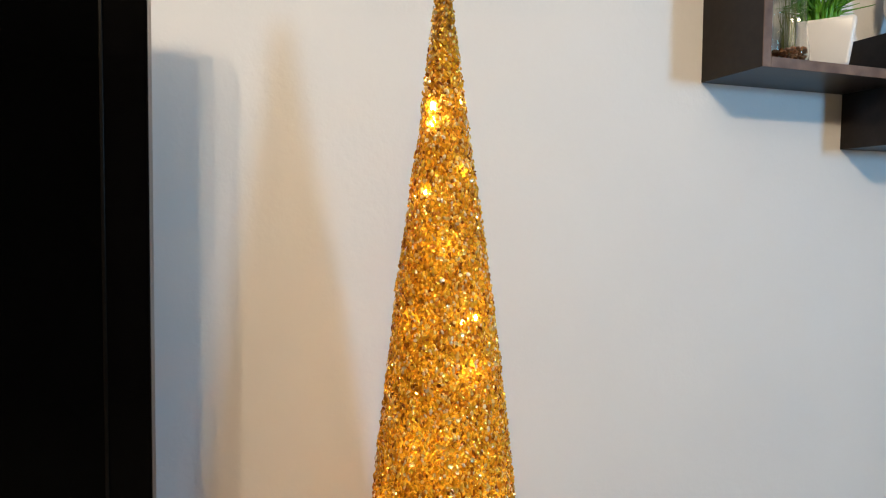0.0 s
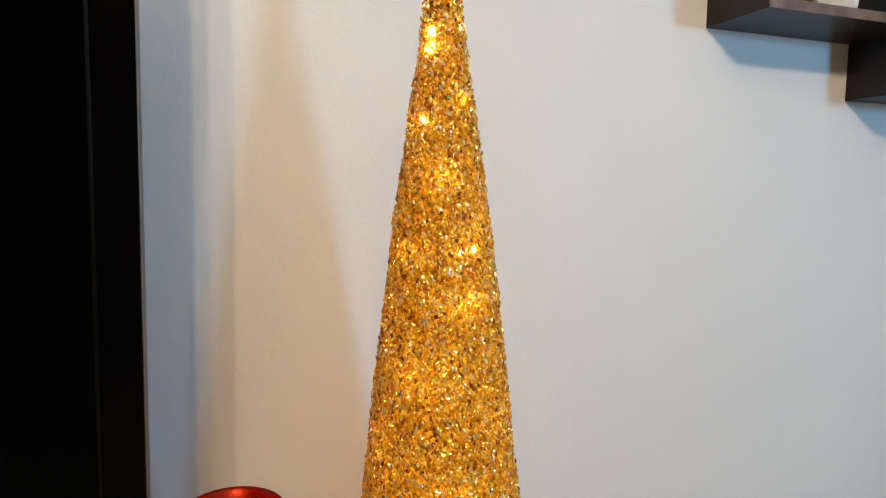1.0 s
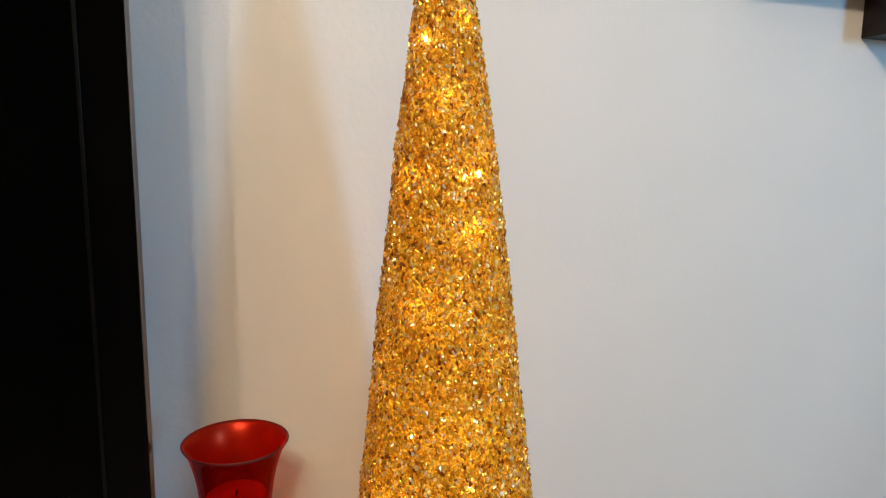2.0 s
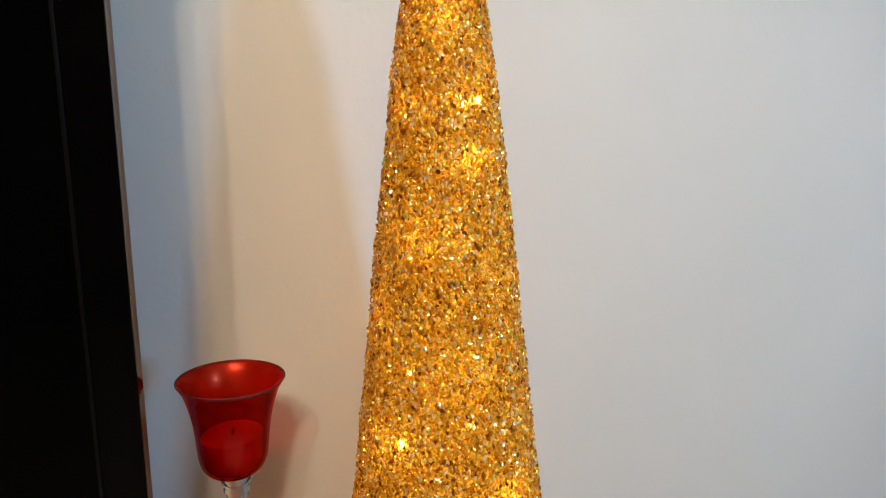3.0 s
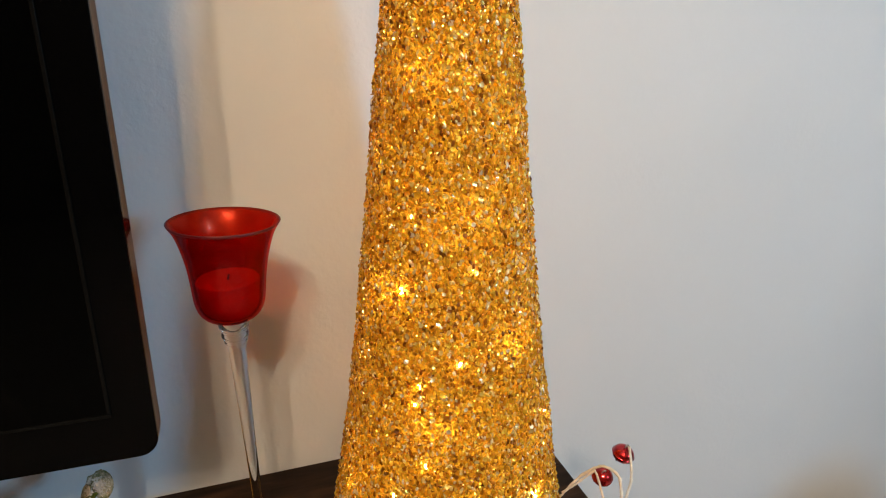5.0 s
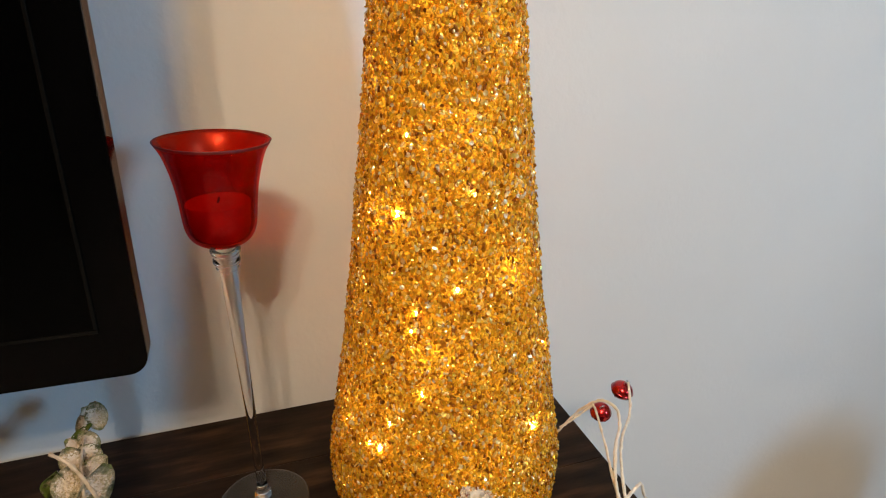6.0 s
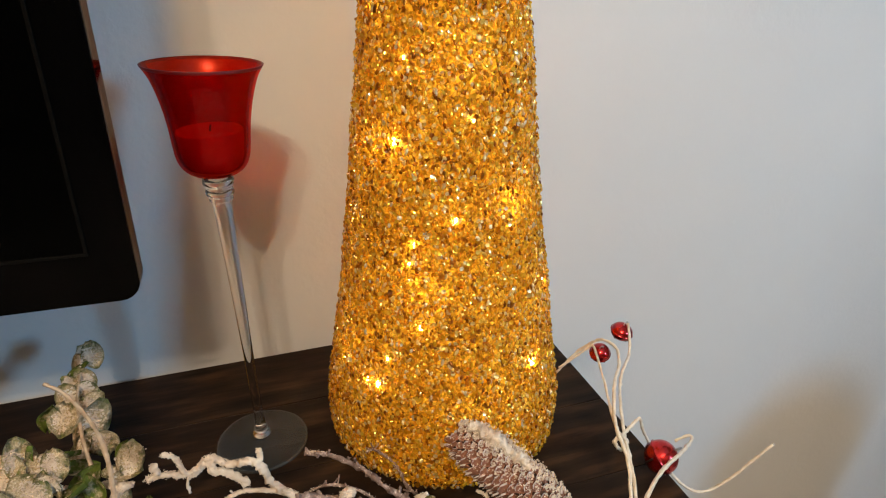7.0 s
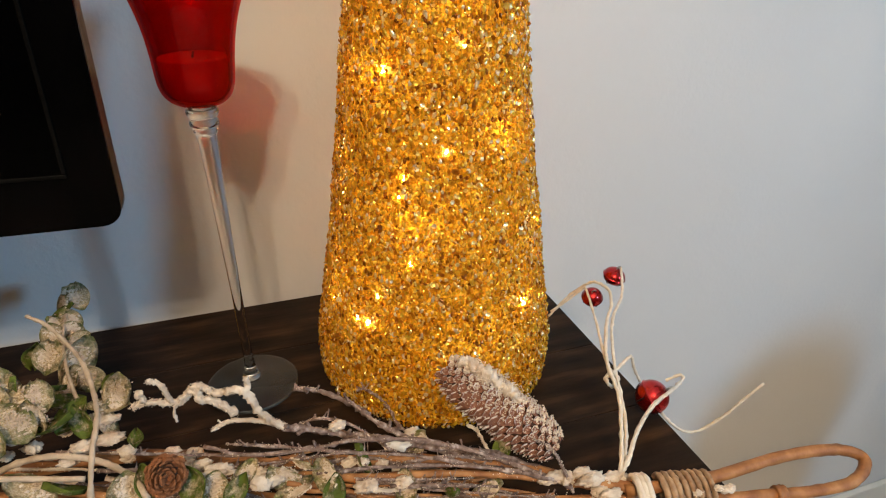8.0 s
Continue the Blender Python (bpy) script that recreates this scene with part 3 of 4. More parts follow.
# ---- the sequin tree ----
PROFILE_Z = (0.0, 0.004, 0.012, 0.025, 0.04, 0.06, 0.10, 0.15, 0.20, 0.30, 0.40, 0.50, 0.60, 0.70, 0.78, 0.82, 0.834)
PROFILE_R = (0.1090, 0.1102, 0.1110, 0.1114, 0.1108, 0.1073, 0.1007, 0.0936, 0.0858, 0.0731, 0.0623, 0.0512, 0.0381, 0.0231, 0.0128, 0.0080, 0.0025)


def tree_radius(z, a=0.0):
    """The tree's outline, with the dents of its hand-wound netting."""
    r = float(np.interp(z, PROFILE_Z, PROFILE_R))
    return r + 0.0016 * noise.noise(Vector((math.cos(a) * 2.2, math.sin(a) * 2.2, z * 22))) * min(1.0, r / 0.03)


def sequin_shape(sides=6):
    """A small cupped disc of flat facets."""
    v = [(0, 0, -0.22)] + [(math.cos(2 * math.pi * k / sides), math.sin(2 * math.pi * k / sides), 0.0) for k in range(sides)]
    return np.array(v), [(0, 1 + k, 1 + (k + 1) % sides) for k in range(sides)]


def bead_shape(sides=6):
    """A domed glass bead."""
    turns = [2 * math.pi * k / sides for k in range(sides)]
    v = [(0, 0, 0.85)] + [(0.68 * math.cos(a), 0.68 * math.sin(a), 0.58) for a in turns] + [(math.cos(a), math.sin(a), -0.15) for a in turns]
    f = []
    for k in range(sides):
        j = (k + 1) % sides
        f += [(0, 1 + k, 1 + j), (1 + k, 1 + sides + k, 1 + sides + j), (1 + k, 1 + sides + j, 1 + j)]
    return np.array(v), f


def scattered(name, shape, tris, items, mat, parent, label, smooth):
    """Many small pieces of one shape, joined."""
    V = np.empty((len(items), len(shape), 3))
    for i, (at, turn, size, bearing) in enumerate(items):
        V[i] = (shape * np.array(size)) @ np.array(turn).T + np.array(at)
    F = (np.array(tris)[None] + (np.arange(len(items)) * len(shape))[:, None, None]).reshape(-1, 3)
    me = bpy.data.meshes.new(name)
    me.from_pydata(V.reshape(-1, 3).tolist(), [], F.tolist())
    me.update()
    return tagged(part_of(name, me, mat, parent, label, smooth), kind="stuff")


def sequin_tree():
    e = thing("sequin_tree", (0, 0, 0), "tall gold cone tree of glittering sequins, lit from within", "christmas tree")
    rnd = random.Random(21)
    core = [(0.0, 0.001)] + [(r - min(0.0062, 0.26 * r), z + (0.001 if z == 0 else 0.0)) for z, r in zip(PROFILE_Z, PROFILE_R)] + [(0, 0.835)]
    part("netting", lathe(core, 72), NET, e, "gold netting cone")
    sequins, beads = [], []
    z = 0.0015
    while z < 0.833:
        r = float(np.interp(z, PROFILE_Z, PROFILE_R))
        count = max(6, int(2 * math.pi * r / 0.0027))
        shift = rnd.random()
        for k in range(count):
            a = 2 * math.pi * (k + shift + rnd.uniform(-0.4, 0.4)) / count
            h = max(0.0015, z + rnd.uniform(-0.0016, 0.0016))
            slope = (float(np.interp(h + 0.004, PROFILE_Z, PROFILE_R)) - float(np.interp(h - 0.004, PROFILE_Z, PROFILE_R))) / 0.008
            out = Vector((math.cos(a), math.sin(a), -slope)).normalized()
            is_bead = rnd.random() < 0.58
            loose = 0.42 if is_bead else 0.85
            n = (out + loose * Vector((rnd.gauss(0, 1), rnd.gauss(0, 1), rnd.gauss(0, 1))) * rnd.uniform(0.25, 1.0)).normalized()
            rr = tree_radius(h, a) - 0.0026 + rnd.uniform(-0.0016, 0.0020)
            at = Vector((rr * math.cos(a), rr * math.sin(a), h + 0.001))
            if is_bead:
                # beads hang on threads that run up and down the cone
                y = (Vector((rnd.gauss(0, 0.45), rnd.gauss(0, 0.45), 1.0)))
                y = (y - n * y.dot(n)).normalized()
                wide = rnd.uniform(0.0009, 0.0016)
                beads.append((at, Matrix((y.cross(n), y, n)).transposed(), (wide, wide * rnd.uniform(1.2, 2.3), wide * 0.9), a))
            else:
                size = rnd.uniform(0.0012, 0.0022) * (1.3 if rnd.random() < 0.07 else 1.0)
                sequins.append((at, n.to_track_quat("Z", "Y").to_matrix() @ Matrix.Rotation(rnd.uniform(0, 6.28), 3, "Z"), (size,) * 3, a))
        z += 0.0026
    # the sequins on the lower front stand as pieces of their own
    shape, tris = sequin_shape()
    single = [p for p in sequins if 0.10 < p[0].z < 0.16 and -2.25 < p[3] % 6.2832 - 6.2832 < -1.35][:300]
    chosen = {id(p) for p in single}
    me = bpy.data.meshes.new("sequin")
    me.from_pydata(shape.tolist(), [], tris)
    me.update()
    for at, turn, size, a in single:
        ob = part_of("sequin", me, SEQUIN, e, smooth=False)
        ob.matrix_basis = Matrix.Translation(at) @ turn.to_4x4() @ Matrix.Scale(size[0], 4)
    scattered("sequin_cover", shape, tris, [p for p in sequins if id(p) not in chosen], SEQUINS, e, "thick cover of small gold and amber sequins", False)
    shape, tris = bead_shape()
    scattered("bead_cover", shape, tris, beads, BEADS, e, "strings of small amber glass beads", False)
    # tiny bulbs of the light string: height and bearing
    front = [(0.1, -59, 1.9), (0.092, -141, 1.5), (0.092, -148, 1), (0.288, -139, 1.5), (0.234, -102, 1), (0.149, -120, 1), (0.159, -36, 1.1), (0.215, -125, 1.1), (0.346, -134, 0.7), (0.724, -141, 2.1), (0.653, -143, 1.1), (0.55, -70, 1.3), (0.547, -88, 1), (0.093, -171, 0.9), (0.118, -136, 0.9), (0.199, -127, 0.9), (0.307, -93, 0.8)]
    bulb = lump(bmesh.new(), (0, 0, 0), 0.0021, (0.8, 0.8, 1.5), 0.0)
    me = bpy.data.meshes.new("led_bulb")
    bulb.to_mesh(me)
    bulb.free()
    hidden = [(0.06 + 0.055 * k, 20 + 77 * k % 140, 0.6) for k in range(13)]
    for z, a, size in front + hidden:
        ob = part_of("led_bulb", me, LED, e, "tiny lit warm bulb")
        r = tree_radius(z, radians(a)) - 0.0036
        ob.location, ob.scale = (r * math.cos(radians(a)), r * math.sin(radians(a)), z), (size * 0.68,) * 3
    inner = me.copy()
    inner.transform(Matrix.Scale(2.0, 4))
    inner.materials.clear()
    for k in range(36):
        z, a = 0.035 + 0.0205 * k, radians(137.5 * k)
        ob = part_of("inner_bulb", inner, INNER_LED, e, "lit warm bulb inside the tree")
        r = tree_radius(z) * (0.5 + 0.24 * rnd.random())
        size = math.sqrt(tree_radius(z) / 0.046)
        ob.location, ob.scale = (r * math.cos(a), r * math.sin(a), z), (size, size, size)


sequin_tree()


# ---- the winter swag that lies along the console ----
def leaf_mesh(name, wide, long, cup, mat, point=0.0):
    """A rounded leaf with a midrib crease, cupped, 0.6 mm thick, its stalk end at the origin."""
    bm = bmesh.new()
    rows, cols = 9, 7
    grid = []
    for i in range(rows):
        t = i / (rows - 1)
        w = wide * (math.sin(math.pi * min(1.0, t * 0.96 + 0.02)) ** (0.55 + 0.5 * point)) * (1 - point * 0.45 * t)
        grid.append([bm.verts.new((w * 0.5 * s, long * t, cup * (s * s * wide * 0.5 - math.sin(math.pi * t) * long * 0.18) + 0.0004 * noise.noise(Vector((s * 3, t * 5, wide * 900))))) for s in [(j / (cols - 1)) * 2 - 1 for j in range(cols)]])
    for a, b in zip(grid, grid[1:]):
        for j in range(cols - 1):
            bm.faces.new((a[j], a[j + 1], b[j + 1], b[j]))
    out = bmesh.ops.extrude_face_region(bm, geom=list(bm.faces))
    for v in out["geom"]:
        if isinstance(v, bmesh.types.BMVert):
            v.co.z -= 0.0007
    bmesh.ops.recalc_face_normals(bm, faces=bm.faces)
    me = bpy.data.meshes.new(name)
    bm.to_mesh(me)
    bm.free()
    me.materials.append(mat)
    return me


def scale_mesh(mat):
    """One woody scale, thick at its lip."""
    bm = bmesh.new()
    lip = [(-0.52, 0.62, 0.04), (-0.24, 1.00, 0.18), (0.24, 1.00, 0.18), (0.52, 0.62, 0.04)]
    low = [(x, y * 0.94, z - 0.20) for x, y, z in lip]
    root = [(-0.22, -0.15, -0.12), (0.22, -0.15, -0.12)]
    a, b, r = [[bm.verts.new(q) for q in s] for s in (lip, low, root)]
    bm.faces.new((r[0], r[1], a[3], a[2], a[1], a[0]))
    bm.faces.new((r[1], r[0], b[0], b[1], b[2], b[3]))
    for k in range(3):
        bm.faces.new((a[k], a[k + 1], b[k + 1], b[k]))
    bm.faces.new((r[0], a[0], b[0]))
    bm.faces.new((r[1], b[3], a[3]))
    bmesh.ops.recalc_face_normals(bm, faces=bm.faces)
    me = bpy.data.meshes.new("scale")
    bm.to_mesh(me)
    bm.free()
    me.materials.append(mat)
    return me


def pinecone(parent, base, tip, radius, count, mesh, label, seed, taper=5.2, snow=False):
    """A cone from its stalk end to its tip, with scales on a spiral."""
    base, tip = Vector(base), Vector(tip)
    long, way = (tip - base).length, (tip - base).normalized()
    turn = way.to_track_quat("Z", "Y").to_matrix().to_4x4()

    def girth(t):
        return radius * (min(1.0, 0.60 + 1.7 * t) if t < 0.24 else 1.0) * (1 - max(0.0, t - 0.72) ** 2 * taper)

    bm = lathe([(0, 0)] + [(girth(t) * 0.70, t * long) for t in (0.02, 0.1, 0.25, 0.5, 0.75, 0.9, 0.97)] + [(0, long * 0.985)], 20)
    bm.transform(Matrix.Translation(base) @ turn)
    cone = part("pinecone", bm, CONE_CORE, parent, label)
    rnd = random.Random(seed)
    dust = []
    for k in range(count):
        t = (k + 0.5) / count
        a = k * 2.39996
        g = girth(t)
        out = Vector((math.cos(a), math.sin(a), 0))
        lean = Vector((0, 0, 1)) * (0.95 + 0.5 * t) + out * (0.72 - 0.3 * t) + Vector((rnd.gauss(0, 0.13), rnd.gauss(0, 0.13), rnd.gauss(0, 0.13)))
        x = lean.cross(out).normalized()
        y = lean.normalized()
        z = x.cross(y)
        size = 0.0066 * (0.75 + 0.35 * math.sin(math.pi * min(1, t * 1.1))) * rnd.uniform(0.8, 1.25) * (radius / 0.0185) ** 0.5
        m = Matrix((x, y, z)).transposed().to_4x4()
        m.translation = out * g * 0.74 + Vector((0, 0, t * long))
        ob = part_of("scale", mesh, None, cone, smooth=False)
        ob.matrix_basis = Matrix.Translation(base) @ turn @ m @ Matrix.Scale(size, 4)
        up = (turn.to_3x3() @ out).z
        for _ in range(int(2 + 30 * max(0.0, up - 0.25) + 110 * max(0.0, up - 0.8))):
            q = ob.matrix_basis @ Vector((rnd.uniform(-0.4, 0.4), rnd.uniform(0.6, 1.05) - max(0.0, up) * rnd.uniform(0, 0.5), 0.2))
            dust.append((q - Vector((0, 0.15, 0)), rnd.uniform(0.00018, 0.0005 + 0.0003 * max(0.0, up))))
    if snow:
        # snow that lies along the upper ridge
        ridge = Vector((0, 0, 1)) - way * way.z
        ridge.normalize()
        line = [base + way * (t * long) + ridge * girth(t) * 0.93 for t in (0.42, 0.52, 0.63, 0.75, 0.86, 0.95)]
        part("snow_ridge", tube(line, 0.0022, 0.0046, 14, 9, 1.0, None, 0.8), FLOCK, cone, "white artificial snow along the ridge")
        for _ in range(420):
            t = rnd.triangular(0.25, 1.0, 0.85)
            a = rnd.gauss(0, 0.42)
            side = way.cross(ridge)
            q = base + way * (t * long) + (ridge * math.cos(a) + side * math.sin(a)) * girth(min(t, 0.97)) * rnd.uniform(0.97, 1.08)
            dust.append((q - Vector((0, 0.15, 0)), rnd.uniform(0.0003, 0.0008)))
    return dust


def bell(parent, at, r, tilt, squash=0.94):
    """A jingle bell: two pressed halves with a seam, slits and a loop."""
    prof = [(0, -1.0)] + [(math.cos(radians(a)), math.sin(radians(a))) for a in range(-75, -2, 12)] + [(1.0, -0.035), (1.055, -0.03), (1.055, 0.03), (1.0, 0.035)] + [(math.cos(radians(a)), math.sin(radians(a))) for a in range(9, 82, 12)] + [(0, 1.0)]
    bm = lathe([(q * r, z * r * squash) for q, z in prof], 36)
    turn = pose(*at, *tilt)
    bm.transform(turn)
    body = part("bell", bm, BELL, parent, "shiny red metal jingle bell")
    # the shell is closed: dark strips paint the shade inside its slits
    for a in (0, 90):
        bm = tube([(r * 1.004 * math.cos(radians(b)), 0, r * squash * 1.004 * math.sin(radians(b))) for b in range(-165, -14, 15)], r * 0.055, None, 6, 3)
        bm.transform(turn @ pose(0, 0, 0, 0, 0, a))
        part("slit", bm, SLIT_SHADE, body, "shade of a slit, as a dark strip")
    bm = tube([(r * 0.22 * math.cos(radians(b)), 0, r * squash + r * 0.1 + r * 0.22 * math.sin(radians(b))) for b in range(-60, 250, 30)], r * 0.06, None, 6, 3)
    bm.transform(turn)
    part("loop", bm, METAL, body, "thin wire loop")


def swag():
    e = thing("winter_swag", (0, -0.15, 0), "frosted winter swag of vines, twigs, leaves, pinecones and red bells", "swag")
    shift = Matrix.Translation((0, 0.15, 0))
    rnd = random.Random(5)
    crumbs = []

    def stick(name, mat, pts, r0, r1=None, rough=0.0, sides=8, label="", knots=0.0, spurs=0, flock=0, steps=8):
        bm = tube(pts, r0, r1, sides, steps, rough, None, knots)
        line = glide(pts, 6)
        for _ in range(spurs):
            k = rnd.randrange(1, len(line) - 1)
            d = (line[k + 1] - line[k - 1]).normalized()
            s = (Vector((rnd.uniform(-1, 1), rnd.uniform(-1, 1), rnd.uniform(-0.2, 1))) + d * 0.5).normalized()
            n = rnd.uniform(0.003, 0.0075)
            tube([line[k], line[k] + s * n * 0.5, line[k] + s * n + Vector((0, 0, 0.001))], (r1 or r0) * 0.75, (r1 or r0) * 0.6, 6, 4, rough, bm)
        bm.transform(shift)
        part(name, bm, mat, e, label)
        for _ in range((flock or (16 if mat is GREY_TWIG else 0)) * (34 if mat is FLOCK else 12)):
            k = rnd.randrange(0, len(line) - 1)
            if mat is FLOCK:
                d = Vector((rnd.gauss(0, 1), rnd.gauss(0, 1), rnd.gauss(0, 1))).normalized()
                crumbs.append((line[k].lerp(line[k + 1], rnd.random()) + d * r0 * rnd.uniform(0.75, 1.25), rnd.uniform(0.0002, 0.00045)))
                continue
            crumbs.append((line[k].lerp(line[k + 1], rnd.random()) + Vector((rnd.gauss(0, 1), rnd.gauss(0, 1), abs(rnd.gauss(0, 1)))) * r0 * 0.5, rnd.uniform(0.00018, 0.00042)))

    # the long stems
    stick("vine", VINE, [(-0.46, -0.02, 0.010), (-0.3492, -0.0750, 0.0308), (-0.2546, -0.0950, 0.0366), (-0.1665, -0.1350, 0.0382), (-0.0822, -0.1600, 0.0403), (-0.0075, -0.1900, 0.0374), (0.0282, -0.2150, 0.0377), (0.0748, -0.2350, 0.0335)], 0.0046, 0.0040, 0.5, 10, "brown vine stem", 0.3, 0, 26)
    stick("vine", VINE, [(-0.44, -0.06, 0.005), (-0.25, -0.105, 0.016), (-0.16, -0.148, 0.013), (-0.07, -0.178, 0.011), (0.0, -0.208, 0.016), (0.075, -0.240, 0.028)], 0.0042, 0.0036, 0.5, 10, "brown vine stem", 0.3, 0, 20)
    stick("vine", VINE, [(-0.45, -0.10, 0.02), (-0.31, -0.125, 0.052), (-0.20, -0.165, 0.030), (-0.10, -0.187, 0.024), (-0.01, -0.212, 0.028), (0.07, -0.238, 0.031)], 0.0030, 0.0024, 0.5, 8, "brown vine stem", 0.4, 6, 30)
    stick("vine", VINE, [(-0.2024, -0.1500, 0.0525), (-0.1597, -0.1600, 0.0520), (-0.1097, -0.1750, 0.0469), (-0.0503, -0.1900, 0.0458), (0.0086, -0.2100, 0.0416)], 0.0030, 0.0024, 0.5, 8, "brown vine stem", 0.3, 4, 16)
    # the looped end
    stick("hoop", VINE, [(0.060, -0.234, 0.036), (0.115, -0.247, 0.042), (0.177, -0.250, 0.045), (0.221, -0.258, 0.045), (0.234, -0.2695, 0.042), (0.213, -0.279, 0.038), (0.177, -0.2745, 0.036), (0.143, -0.265, 0.035), (0.070, -0.246, 0.031)], 0.0042, 0.0038, 0.14, 12, "smooth tan vine bent into a loop", 0.12)
    a, b = Vector((0.082, -0.2415, 0.0375)), Vector((0.116, -0.2515, 0.0400))
    way = (b - a).normalized()
    u = Vector((0, 0, 1)).cross(way).normalized()
    w = way.cross(u)
    coil = [a.lerp(b, k / 96) + (u * math.cos(k * 0.52) * 0.0105 + w * math.sin(k * 0.52) * 0.0082) for k in range(97)]
    stick("binding", BINDING, coil, 0.0022, 0.0019, 0.4, 8, "tight binding of dry vine", steps=2)
    a, b = Vector((0.066, -0.2365, 0.0360)), Vector((0.075, -0.2395, 0.0368))
    ring = [a.lerp(b, k / 36) + (u * math.cos(k * 0.52) * 0.0105 + w * math.sin(k * 0.52) * 0.0088) for k in range(37)]
    stick("cord_binding", CORD, ring, 0.0026, 0.0026, 0.2, 8, "cream cord wound round the stem", steps=2)
    bm = tube([(0.1555, -0.2685, 0.0353), (0.1590, -0.2694, 0.0354), (0.1625, -0.2705, 0.0355)], 0.0060, 0.0058, 12, 4, 0.2)
    bm.transform(shift)
    part("vine_knot", bm, VINE, e, "vine node")

    # white flocked twig
    stick("flocked_twig", FLOCK, [(-0.1534, -0.1460, 0.0790), (-0.1670, -0.1470, 0.0959), (-0.1752, -0.1480, 0.1183), (-0.1919, -0.1440, 0.1182), (-0.2014, -0.1420, 0.1246), (-0.2098, -0.1420, 0.1179), (-0.2156, -0.1420, 0.1146), (-0.2300, -0.1420, 0.1196), (-0.2394, -0.1410, 0.1170)], 0.00228, 0.00148, 1.0, 13, "white flocked twig", 0.5, 0, 46, 16)
    stick("flocked_twig", FLOCK, [(-0.1747, -0.1480, 0.1172), (-0.1720, -0.1480, 0.1220), (-0.1721, -0.1480, 0.1283)], 0.00175, 0.00121, 1.0, 12, "white flocked twig", 0.4, 0, 6)
    stick("flocked_twig", FLOCK, [(-0.2168, -0.1420, 0.1149), (-0.2181, -0.1430, 0.1198), (-0.2203, -0.1440, 0.1313), (-0.2242, -0.1440, 0.1354), (-0.2273, -0.1440, 0.1354)], 0.00161, 0.00128, 1.0, 12, "white flocked twig", 0.4, 0, 8)
    stick("flocked_twig", FLOCK, [(-0.2317, -0.1420, 0.1201), (-0.2332, -0.1430, 0.1249), (-0.2336, -0.1440, 0.1298)], 0.00175, 0.00148, 1.0, 12, "white flocked twig", 0.4, 0, 6)
    stick("flocked_twig", FLOCK, [(-0.2023, -0.1420, 0.1235), (-0.2006, -0.1440, 0.1157), (-0.1914, -0.1450, 0.1111), (-0.1818, -0.1460, 0.0999)], 0.00215, 0.00228, 1.0, 13, "white flocked twig", 0.4, 0, 22)
    stick("flocked_twig", FLOCK, [(-0.2150, -0.1420, 0.1144), (-0.2175, -0.1420, 0.1078), (-0.2169, -0.1420, 0.1002)], 0.00108, 0.00081, 1.0, 8, "white flocked twig")
    stick("flocked_twig", FLOCK, [(-0.1552, -0.1460, 0.0796), (-0.1661, -0.1460, 0.0884), (-0.1862, -0.1450, 0.0936), (-0.1972, -0.1440, 0.0893)], 0.00148, 0.00108, 1.0, 12, "white flocked twig", 0.4, 3, 14)
    # grey frosted twigs
    stick("frosted_twig", GREY_TWIG, [(0.0273, -0.2100, 0.0316), (-0.0210, -0.1800, 0.0447), (-0.0736, -0.1600, 0.0517), (-0.1036, -0.1500, 0.0593), (-0.1336, -0.1470, 0.0712), (-0.1551, -0.1460, 0.0801)], 0.00256, 0.00208, 1.0, 10, "grey frosted twig", 0.5, 14, 22)
    stick("frosted_twig", GREY_TWIG, [(0.0146, -0.2000, 0.0334), (-0.0438, -0.1720, 0.0449), (-0.0713, -0.1550, 0.0517), (-0.0920, -0.1350, 0.0582), (-0.1057, -0.1180, 0.0637), (-0.1271, -0.1020, 0.0673), (-0.1429, -0.0970, 0.0702)], 0.00208, 0.00160, 1.0, 8, "grey frosted twig", 0.5, 22, 26)
    stick("frosted_twig", GREY_TWIG, [(-0.0411, -0.1650, 0.0348), (-0.0638, -0.1100, 0.0163), (-0.0703, -0.0850, 0.0231), (-0.0851, -0.0770, 0.0364), (-0.0934, -0.0760, 0.0366)], 0.00144, 0.00096, 1.0, 7, "grey frosted twig", 0.5, 12)
    stick("frosted_twig", GREY_TWIG, [(0.0254, -0.2200, 0.0376), (-0.0168, -0.1900, 0.0483), (-0.0606, -0.1720, 0.0612), (-0.1057, -0.1620, 0.0682), (-0.1356, -0.1580, 0.0669), (-0.1790, -0.1500, 0.0662), (-0.2060, -0.1400, 0.0734)], 0.00176, 0.00112, 1.0, 8, "grey frosted twig", 0.5, 20, 14)
    stick("frosted_twig", GREY_TWIG, [(-0.0125, -0.2000, 0.0452), (-0.0707, -0.1780, 0.0566), (-0.1218, -0.1650, 0.0650), (-0.1641, -0.1500, 0.0694), (-0.1922, -0.1400, 0.0709)], 0.00144, 0.00080, 1.0, 7, "grey frosted twig", 0.5, 22)
    stick("frosted_twig", GREY_TWIG, [(0.0145, -0.2150, 0.0427), (-0.0317, -0.1950, 0.0510), (-0.0872, -0.1800, 0.0548), (-0.1385, -0.1720, 0.0582)], 0.00152, 0.00096, 1.0, 7, "grey frosted twig", 0.5, 16, 12)
    stick("frosted_twig", GREY_TWIG, [(-0.0832, -0.1650, 0.0522), (-0.1094, -0.1400, 0.0626), (-0.1315, -0.1300, 0.0656), (-0.1517, -0.1300, 0.0611)], 0.00120, 0.00072, 1.0, 7, "grey frosted twig", 0.4, 10)
